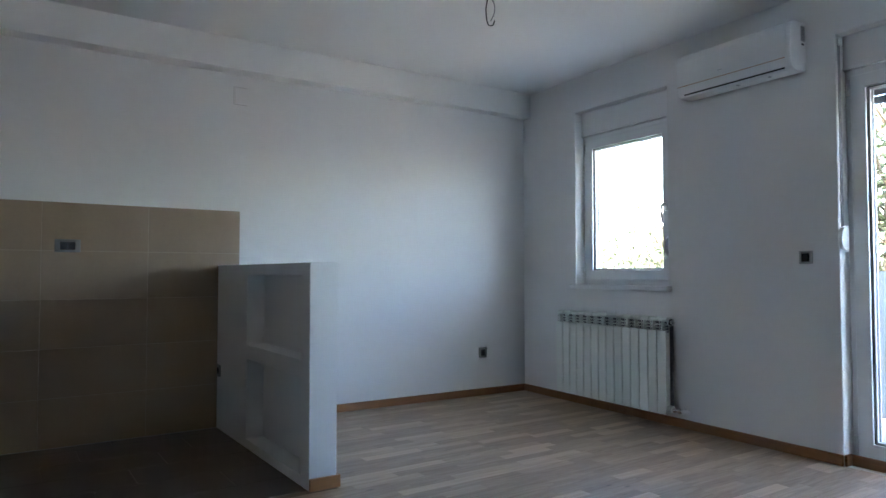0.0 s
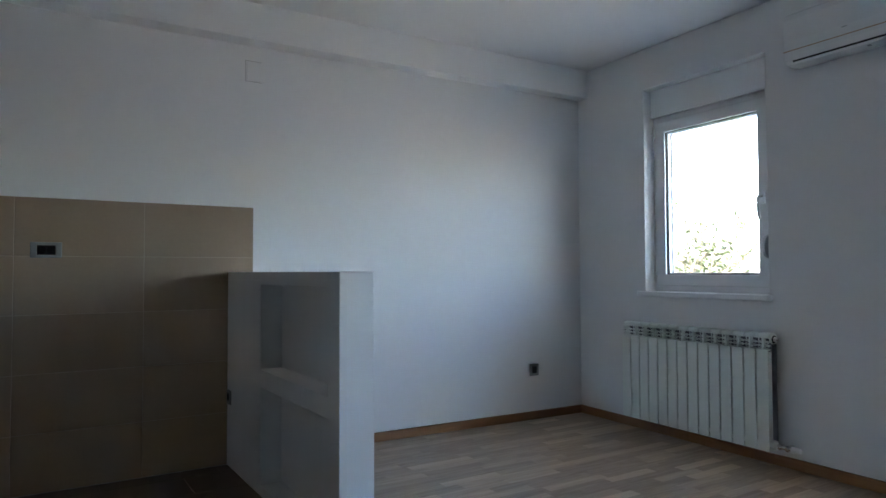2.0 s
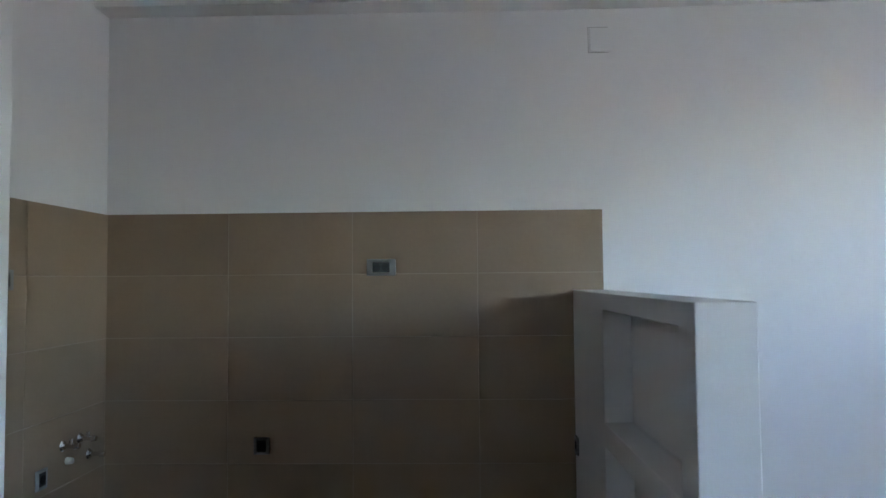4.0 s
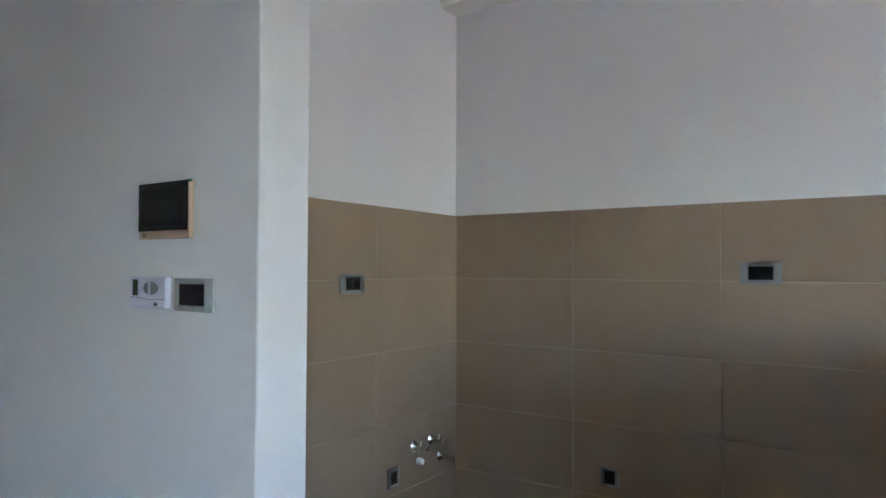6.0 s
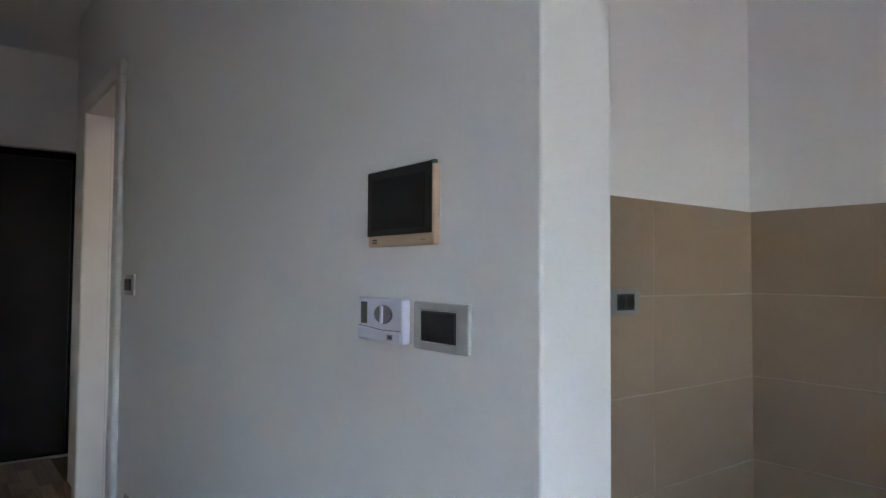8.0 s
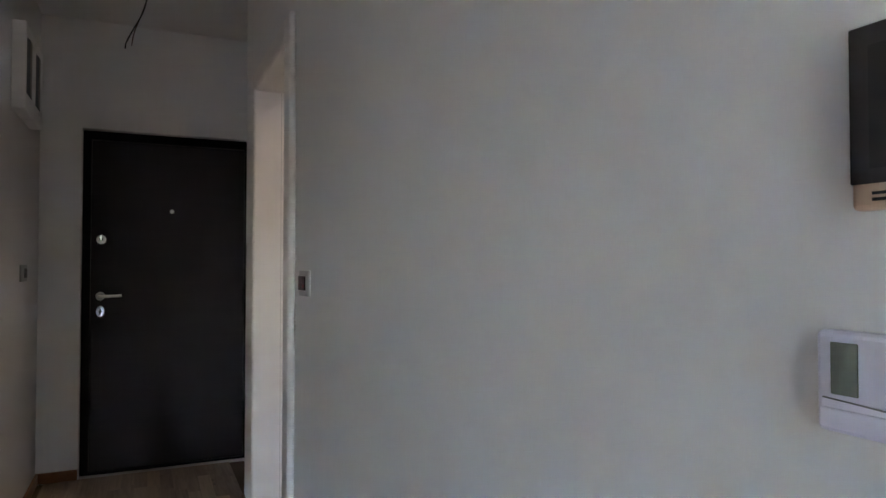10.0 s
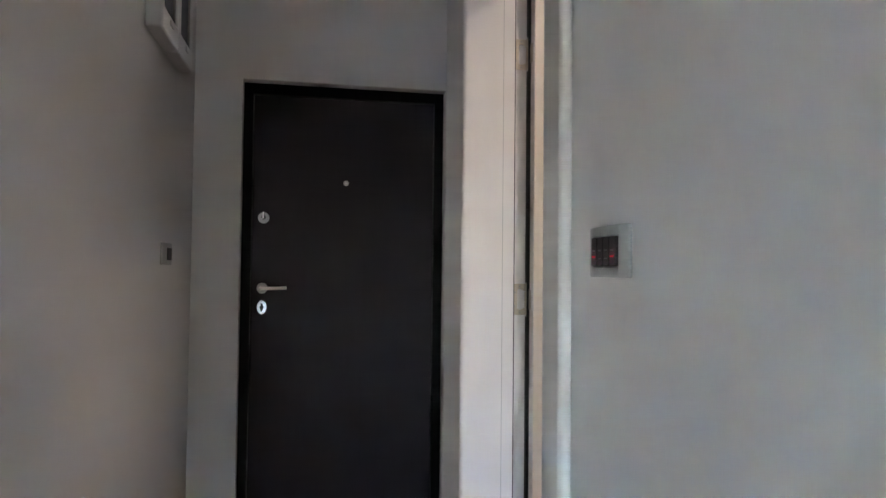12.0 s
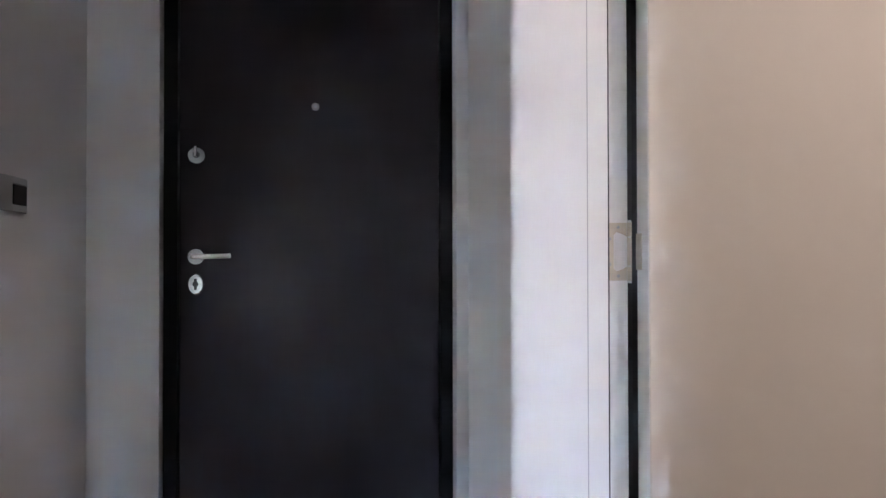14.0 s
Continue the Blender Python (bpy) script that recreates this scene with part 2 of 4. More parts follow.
def red_led():
    m = bpy.data.materials.new("red_lamp")
    m.use_nodes = True
    p = m.node_tree.nodes["Principled BSDF"]
    p.inputs["Base Color"].default_value = (0.5, 0.01, 0.02, 1)
    p.inputs["Emission Color"].default_value = (1.0, 0.02, 0.05, 1)
    p.inputs["Emission Strength"].default_value = 0.015
    return m


def pane_glass():
    m = bpy.data.materials.new("clear_glass")
    m.use_nodes = True
    nt = m.node_tree
    nt.nodes.clear()
    out = nt.nodes.new("ShaderNodeOutputMaterial")
    mix = nt.nodes.new("ShaderNodeMixShader")
    tr = nt.nodes.new("ShaderNodeBsdfTransparent")
    tr.inputs[0].default_value = (0.985, 0.99, 0.99, 1)
    gl = nt.nodes.new("ShaderNodeBsdfGlossy")
    gl.inputs["Roughness"].default_value = 0.02
    mix.inputs[0].default_value = 0.02
    nt.links.new(tr.outputs[0], mix.inputs[1])
    nt.links.new(gl.outputs[0], mix.inputs[2])
    nt.links.new(mix.outputs[0], out.inputs[0])
    return m


M_LED = red_led()
M_GLASS = pane_glass()


# ---- mesh helpers ----
def part(name, bm, material, parent=None, label="", bevel=0.0, segs=2, smooth=False, kind="", m=None):
    """Links a bmesh as one mesh object under a thing or a part."""
    me = bpy.data.meshes.new(name)
    bmesh.ops.recalc_face_normals(bm, faces=bm.faces)
    bm.to_mesh(me)
    bm.free()
    me.materials.append(material)
    if smooth:
        for f in me.polygons:
            f.use_smooth = True
    ob = new(name, me)
    if parent:
        ob.parent = parent
    if m:
        ob.matrix_basis = m
    if bevel:
        mod = ob.modifiers.new("bevel", "BEVEL")
        mod.width, mod.segments, mod.limit_method, mod.angle_limit = bevel, segs, "ANGLE", radians(35)
        mod.harden_normals = False
    return tagged(ob, label=label, kind=kind)


def thing(name, label, category, m=None, group="", kind=""):
    ob = new(name)
    ob.empty_display_size = 0.05
    if m:
        ob.matrix_basis = m
    return tagged(ob, label=label, category=category, group=group, kind=kind)


def box(bm, x0, x1, y0, y1, z0, z1):
    v = [bm.verts.new((x, y, z)) for x in (x0, x1) for y in (y0, y1) for z in (z0, z1)]
    for q in ((0, 1, 3, 2), (4, 6, 7, 5), (0, 4, 5, 1), (2, 3, 7, 6), (0, 2, 6, 4), (1, 5, 7, 3)):
        bm.faces.new([v[i] for i in q])
    return bm


def boxes(*bs):
    bm = bmesh.new()
    for b in bs:
        box(bm, *b)
    return bm


def cells(xs, ys, zs, empty=()):
    """A closed solid over a grid of coordinates, less the cells (i, j, k) that are empty."""
    bm = bmesh.new()
    nx, ny, nz = len(xs) - 1, len(ys) - 1, len(zs) - 1
    gone = set(empty)
    verts = {}

    def full(i, j, k):
        return 0 <= i < nx and 0 <= j < ny and 0 <= k < nz and (i, j, k) not in gone

    def v(i, j, k):
        if (i, j, k) not in verts:
            verts[(i, j, k)] = bm.verts.new((xs[i], ys[j], zs[k]))
        return verts[(i, j, k)]

    for i in range(nx):
        for j in range(ny):
            for k in range(nz):
                if not full(i, j, k):
                    continue
                for a, b in (((-1, 0, 0), ((i, j, k), (i, j, k + 1), (i, j + 1, k + 1), (i, j + 1, k))),
                             ((1, 0, 0), ((i + 1, j, k), (i + 1, j + 1, k), (i + 1, j + 1, k + 1), (i + 1, j, k + 1))),
                             ((0, -1, 0), ((i, j, k), (i + 1, j, k), (i + 1, j, k + 1), (i, j, k + 1))),
                             ((0, 1, 0), ((i, j + 1, k), (i, j + 1, k + 1), (i + 1, j + 1, k + 1), (i + 1, j + 1, k))),
                             ((0, 0, -1), ((i, j, k), (i, j + 1, k), (i + 1, j + 1, k), (i + 1, j, k))),
                             ((0, 0, 1), ((i, j, k + 1), (i + 1, j, k + 1), (i + 1, j + 1, k + 1), (i, j + 1, k + 1)))):
                    if not full(i + a[0], j + a[1], k + a[2]):
                        bm.faces.new([v(*q) for q in b])
    bmesh.ops.dissolve_limit(bm, angle_limit=radians(1), verts=bm.verts, edges=bm.edges)
    return bm


def ring(y0, y1, z0, z1, w, x0, x1):
    """A rectangular frame in the plane x, w wide."""
    return cells([x0, x1], [y0, y0 + w, y1 - w, y1], [z0, z0 + w, z1 - w, z1], {(0, 1, 1)})


def disc(bm, centre, axis, r, depth, n=24, r2=None):
    """A cylinder or cone whose base lies at centre and that goes depth along axis."""
    rot = Vector(axis).to_track_quat("Z", "Y").to_matrix().to_4x4()
    m = Matrix.Translation(Vector(centre) + Vector(axis).normalized() * depth / 2) @ rot
    bmesh.ops.create_cone(bm, cap_ends=True, segments=n, radius1=r, radius2=r if r2 is None else r2, depth=depth, matrix=m)
    return bm


def tube(name, pts, r, material, parent=None, label=""):
    """A round rod through points, as a mesh."""
    bm = bmesh.new()
    pts = [Vector(p) for p in pts]
    rings = []
    for i, p in enumerate(pts):
        d = (pts[min(i + 1, len(pts) - 1)] - pts[max(i - 1, 0)]).normalized()
        q = d.to_track_quat("Z", "Y")
        rings.append([bm.verts.new(p + q @ Vector((r * math.cos(a), r * math.sin(a), 0))) for a in [2 * math.pi * k / 10 for k in range(10)]])
    for a, b in zip(rings, rings[1:]):
        for k in range(10):
            bm.faces.new((a[k], a[(k + 1) % 10], b[(k + 1) % 10], b[k]))
    bm.faces.new(rings[0])
    bm.faces.new(list(reversed(rings[-1])))
    return part(name, bm, material, parent, label, smooth=True)


def prism(profile, y0, y1):
    """A solid whose outline in x, z is profile and that runs from y0 to y1."""
    bm = bmesh.new()
    a = [bm.verts.new((x, y0, z)) for x, z in profile]
    b = [bm.verts.new((x, y1, z)) for x, z in profile]
    bm.faces.new(a)
    bm.faces.new(list(reversed(b)))
    for i in range(len(a)):
        j = (i + 1) % len(a)
        bm.faces.new((a[i], b[i], b[j], a[j]))
    return bm


def smoothstep_curve(points, n=6):
    """A rounded line through a few points."""
    out = []
    for i in range(len(points) - 1):
        p0, p1, p2, p3 = [Vector(points[min(max(k, 0), len(points) - 1)]) for k in (i - 1, i, i + 1, i + 2)]
        for s in range(n):
            t = s / n
            out.append(0.5 * ((2 * p1) + (p2 - p0) * t + (2 * p0 - 5 * p1 + 4 * p2 - p3) * t * t + (3 * p1 - p0 - 3 * p2 + p3) * t ** 3))
    out.append(Vector(points[-1]))
    return out


# ---- plan ----
WX, WY = -2.15, -2.12  # hanging wires
HX, HY = -8.12, -2.25
H = 2.75
HR = 2.69            # ceiling of the room, a little lower than the hall's
XW = -5.145          # tiled kitchen wall
XP = -4.518          # end of the partition
YB = -1.598            # kitchen side of the partition
YM = -1.745          # hall side of the partition
YH = -2.805          # far side of the hall
XE = -9.10           # wall of the entrance door
XC = -8.27           # corner past the inner door
YS = -5.70           # south wall
XL = -5.05           # west wall of the room
WIN = (-1.716, -0.776, 0.963, 2.398)
BAL = (-4.63, -2.886, 0.0, 2.405)
BAM = -3.772
SKEW = Matrix.Translation((-0.155, 0, 0)) @ pose(0, 0, 0, 0, 0, -2.485)   # the outer wall stands out of square


def east(y):
    """x of the outer wall's face."""
    return -0.155 + 0.0434 * y


DOOR = (-7.945, -6.983, 2.19)

# ---- structure ----
wall_east = part("wall_east", cells([0, 0.07, 0.30], [YS - 0.1, BAL[0], BAL[1], WIN[0], WIN[1], 0.25], [-0.2, 0.0, WIN[2], WIN[3], BAL[3], H],
                                    {(i, 1, k) for i in (0, 1) for k in (1, 2, 3)} | {(i, 3, 2) for i in (0, 1)}), M_WALL, bevel=0.009, segs=3, kind="structure",
                 label="white painted outer wall with rounded plaster reveals")
def slab_poly(points, z0, z1):
    """An upright solid over a plan outline."""
    bm = bmesh.new()
    a = [bm.verts.new((x, y, z0)) for x, y in points]
    b = [bm.verts.new((x, y, z1)) for x, y in points]
    bm.faces.new(a)
    bm.faces.new(list(reversed(b)))
    for i in range(len(a)):
        j = (i + 1) % len(a)
        bm.faces.new((a[i], b[i], b[j], a[j]))
    return bm


NX, NY = -2.738, -0.10   # the wall past the half-height wall leans in a little
NR = math.degrees(math.atan2(NY, -NX))


def north(x):
    """y of the north wall's face."""
    return NY * (x - NX) / -NX if x > NX else 0.0


wall_north = part("wall_north", slab_poly([(XW - 0.12, 0), (NX, 0), (0, NY), (0, 0.25), (XW - 0.12, 0.25)], -0.2, H), M_WALL, kind="structure", label="white painted plaster wall behind the kitchen tiles")
wall_kitchen = part("wall_kitchen", boxes((XW - 0.12, XW, YB, 0, -0.2, H)), M_WALL, kind="structure", label="white painted wall above beige kitchen tiles")
partition = cells([XC, DOOR[0] + 0.04, DOOR[1] - 0.04, XW - 0.12, XP], [YM, YB, YM + 0.18], [-0.2, 0, DOOR[2] - 0.03, H],
                  {(1, 0, 1), (1, 1, 1)} | {(3, 1, k) for k in range(3)})
wall_partition = part("wall_partition", partition, M_WALL, kind="structure", bevel=0.005, segs=3, label="white painted partition wall along the hall with a free end")
wall_hall = part("wall_hall", boxes((XE, XL, YH - 0.15, YH, -0.2, H)), M_WALL, kind="structure", bevel=0.005, label="white painted long wall of the hall")
wall_west = part("wall_west", boxes((XL - 0.15, XL, YS, YH - 0.15, -0.2, H)), M_WALL, kind="structure", label="white painted wall")
wall_south = part("wall_south", boxes((XL - 0.15, 0.30, YS - 0.2, YS, -0.2, H)), M_WALL, kind="structure", label="white painted wall")
entry = cells([XE - 0.25, XE], [YH - 0.15, -2.586, -1.588, -1.25], [-0.2, 0, 2.092, H], {(0, 1, 1)})
wall_entry = part("wall_entry", entry, M_WALL, kind="structure", bevel=0.003, label="white painted wall round the dark entrance door")
wall_landing = part("wall_landing", boxes((XE - 0.40, XE - 0.25, -2.9, -1.2, -0.2, H)), M_WALL, kind="structure", label="plain wall behind the entrance door")
wall_alcove = part("wall_alcove", boxes((XE, XC - 0.001, -1.25, -1.10, -0.2, H)), M_WALL, kind="structure", label="white painted wall of the entrance recess")
wall_alcove_side = part("wall_alcove_side", boxes((XC, XC + 0.12, YM + 0.18, -1.10, -0.2, H)), M_WALL, kind="structure", label="white painted side wall")
wall_bath_north = part("wall_bath_north", boxes((XC, XW - 0.12, -0.10, 0.05, -0.2, H)), M_WALL, kind="structure", label="plain white bathroom wall")
wall_bath_west = part("wall_bath_west", boxes((XC, XC + 0.12, -1.10, -0.10, -0.2, H)), M_WALL, kind="structure", label="plain white bathroom wall")
ceiling = part("ceiling", boxes((XL, 0.30, YS - 0.2, 0.25, HR, H + 0.2)), M_CEIL, kind="structure", label="white painted flat ceiling")
ceiling_hall = part("ceiling_hall", boxes((XE - 0.4, XL - 0.0005, YS - 0.2, 0.25, H, H + 0.2)), M_CEIL, kind="structure", label="white painted flat ceiling of the hall")
beam = part("beam", slab_poly([(XW, -0.14), (NX, -0.14), (0, -0.195), (0, NY), (NX, 0), (XW, 0)], 2.475, H), M_CEIL, kind="structure", bevel=0.004, label="white painted beam under the ceiling")
slab = part("floor_slab", boxes((XE - 0.4, 0.07, YS - 0.2, 0.25, -0.20, -0.006)), M_SUB, kind="structure", label="floor base under the boards")
bath_floor = part("floor_bath", boxes((XC + 0.12, XW - 0.12, YM + 0.02, -0.10, -0.006, 0.0)), M_FTILE, kind="structure", label="brown tiled bathroom floor")

# half-height wall with two niches
hx = [-2.885, -2.775, -2.738]
hy = [-1.632, -1.520, -0.650, -0.009]
hz = [0.0, 0.055, 0.537, 0.627, 1.050, 1.115]
half_wall = part("half_wall", cells(hx, hy, hz, {(0, 1, 1), (0, 1, 3)}), M_WALL, kind="structure", bevel=0.004, segs=2,
                 label="white painted half-height wall with two open niches")


# ---- skirting ----
def skirting(name, x0, x1, y0, y1, long_y):
    bm = boxes((x0, x1, y0, y1, 0.001, 0.062))
    return part(name, bm, M_BASEY if long_y else M_BASE, kind="structure", bevel=0.004, segs=3, label="oak skirting board with a rounded top edge")


SK = 0.016
bn = skirting("baseboard_north", 0, -NX - SK, -SK, 0, False)
bn.matrix_basis = pose(NX, 0, 0, 0, 0, NR)
skirting("baseboard_east", -SK, 0, BAL[1] - 0.0, NY, True)
skirting("baseboard_reveal", 0.0, 0.064, BAL[1] - SK, BAL[1] - 0.001, False)
skirting("baseboard_balcony", 0.048, 0.064, BAL[0], BAL[1] - SK - 0.001, True)
skirting("baseboard_east_south", -SK, 0, YS, BAL[0], True)
skirting("baseboard_half_wall_end", -2.885, -2.738 + SK, -1.632 - SK, -1.632, False)
skirting("baseboard_half_wall_side", -2.738, -2.738 + SK, -1.632, -SK, True)
skirting("baseboard_partition", DOOR[1] + 0.001, XP + SK, YM - SK, YM, False)
skirting("baseboard_partition_end", XP, XP + SK, YM, YB, True)
skirting("baseboard_partition_far", XC, DOOR[0] - 0.001, YM - SK, YM, False)
skirting("baseboard_hall", XE + SK, XL + SK, YH, YH + SK, False)
skirting("baseboard_west", XL, XL + SK, YS, YH, True)
skirting("baseboard_south", XL + SK, -SK, YS, YS + SK, False)
skirting("baseboard_entry", XE, XE + SK, YH, -2.590, True)
skirting("baseboard_entry_far", XE, XE + SK, -1.584, -1.25, True)


# ---- windows ----
def window_unit(name, y0, y1, z0, z1, label, handle_y, door=False):
    """A PVC window or balcony door, set in the wall behind its reveal; box of the roller shutter above it."""
    top = z1 - 0.200
    w = thing(name, label, "balcony door" if door else "window", kind="structure")
    fx = 0.098
    part("window_frame", ring(y0, y1, z0, top, 0.048, fx, fx + 0.07), M_PVC, w, bevel=0.003)
    s0, s1, b0, b1 = y0 + 0.035, y1 - 0.035, z0 + (0.004 if door else 0.035), top - 0.035
    sw = 0.078
    part("sash", ring(s0, s1, b0, b1, sw, fx - 0.018, fx + 0.045), M_PVC, w, bevel=0.005, segs=3)
    g0, g1, h0, h1 = s0 + sw, s1 - sw, b0 + sw, b1 - sw
    part("gasket", ring(g0 - 0.002, g1 + 0.002, h0 - 0.002, h1 + 0.002, 0.006, fx - 0.004, fx + 0.003), M_RUBBER_GAP, w)
    part("glazing_bead", ring(g0 - 0.001, g1 + 0.001, h0 - 0.001, h1 + 0.001, 0.014, fx + 0.004, fx + 0.022), M_PVC, w, bevel=0.003)
    pane = part("pane", boxes((fx + 0.022, fx + 0.026, g0, g1, h0, h1)), M_GLASS, w)
    pane.visible_shadow = False
    pane2 = part("pane", boxes((fx + 0.040, fx + 0.044, g0, g1, h0, h1)), M_GLASS, w)
    pane2.visible_shadow = False
    part("outer_bead", ring(g0 - 0.001, g1 + 0.001, h0 - 0.001, h1 + 0.001, 0.012, fx + 0.046, fx + 0.058), M_PVC, w, bevel=0.002)
    for z in (b0 + 0.02, b1 - 0.11):
        part("hinge_cap", disc(bmesh.new(), (fx - 0.014, y1 - 0.018, z), (0, 0, 1), 0.009, 0.09, 14), M_PLASTIC, w, bevel=0.001)
    hz_ = z0 + (1.02 if door else 0.575)
    h = part("handle", boxes((fx - 0.034, fx - 0.018, handle_y - 0.015, handle_y + 0.015, hz_ - 0.035, hz_ + 0.035)), M_PVC, w, "white window handle", bevel=0.005)
    lever = smoothstep_curve([(fx - 0.030, handle_y, hz_ + 0.01), (fx - 0.070, handle_y, hz_ + 0.005), (fx - 0.078, handle_y, hz_ - 0.03),
                              (fx - 0.074, handle_y, hz_ - 0.08), (fx - 0.062, handle_y, hz_ - 0.125)])
    tube("lever", lever, 0.009, M_PVC, h)
    part("shutter_box", boxes((fx - 0.024, fx, y0, y1, top + 0.001, z1)), M_PVC, w, "white lid of the roller shutter box", bevel=0.003)
    part("shutter_housing", boxes((fx + 0.0005, 0.300, y0, y1, top + 0.0005, z1)), M_PVC, w, "closed housing of the roller shutter")
    part("shutter_box_lip", boxes((fx - 0.032, fx - 0.022, y0, y1, top + 0.001, top + 0.016)), M_PVC, w, bevel=0.003)
    return w, top


w1, t1 = window_unit("window_1", WIN[0], WIN[1], WIN[2] + 0.012, WIN[3], "white plastic window with a single sash and a handle, closed", WIN[0] + 0.075)
w2, t2 = window_unit("door_balcony", BAM, BAL[1], 0.050, BAL[3], "white plastic balcony door with full-height glass, closed", BAM + 0.075, True)
# second full-height window, out of view, added to let in more daylight
w3, t3 = window_unit("window_added", BAL[0], BAM - 0.001, 0.050, BAL[3], "white plastic full-height window, unseen, added for more daylight, closed", BAL[0] + 0.075, True)
for k in range(4):
    part("shutter_slat", boxes((0.190, 0.202, BAM + 0.03, BAL[1] - 0.03, 2.008 + 0.050 * k, 2.008 + 0.050 * k + 0.046)), M_SHUTTER, w2, bevel=0.004)
part("threshold", boxes((0.065, 0.31, BAL[0], BAL[1], -0.01, 0.049), (0.0, 0.065, BAL[0], BAL[1], -0.02, -0.002)), M_CONC, w2, "grey stone threshold")

part("frame_packer", boxes((0.1015, 0.166, WIN[0], WIN[1], WIN[2] + 0.0005, WIN[2] + 0.0118)), M_PVC, w1)
sill = thing("window_sill", "white plastic window sill under the closed window", "window sill", kind="structure")
part("board", boxes((-0.050, 0.101, WIN[0] - 0.022, WIN[1] + 0.032, 0.936, 0.970)), M_PVC, sill, bevel=0.006, segs=3)
part("end_cap", boxes((-0.051, 0.0, WIN[0] - 0.027, WIN[0] - 0.0222, 0.934, 0.972)), M_PLASTIC, sill, bevel=0.002)
part("end_cap", boxes((-0.051, 0.0, WIN[1] + 0.030, WIN[1] + 0.036, 0.934, 0.972)), M_PLASTIC, sill, bevel=0.002)


def strap_winder(y, zc, ztop, side, label):
    """A strap and its winder at the edge of a reveal."""
    o = thing("shutter_strap", label, "shutter strap winder", group="shutter straps")
    part("strap", boxes((0.018, 0.042, y - 0.001 * side, y + 0.002 * side, zc, ztop)), M_STRAP, o, "grey woven shutter strap")
    n = 14
    prof = []
    for i in range(n + 1):
        a = math.pi * i / n
        prof.append((0.052 - 0.078 * math.sin(a) ** 0.8 if 0 < i < n else 0.052, zc - 0.072 * math.cos(a)))
    bm = prism(prof, y + 0.003 * side, y + 0.026 * side)
    part("winder_case", bm, M_PLASTIC, o, "white rounded winder case", bevel=0.004, segs=2)
    for z in (zc - 0.062, zc + 0.062):
        part("screw", disc(bmesh.new(), (0.035, y + 0.026 * side, z), (0, side, 0), 0.004, 0.002, 10), M_STEEL, o)
    part("strap_guide", boxes((0.012, 0.046, y, y + 0.012 * side, ztop - 0.005, ztop + 0.035)), M_PLASTIC, o, bevel=0.002)
    return o


strap_winder(BAL[1] - 0.002, 1.254, 2.35, -1, "grey shutter strap with a white rounded winder beside the balcony door")
strap_winder(WIN[0] + 0.002, 1.254, 2.17, 1, "grey shutter strap with a white winder in the window reveal")


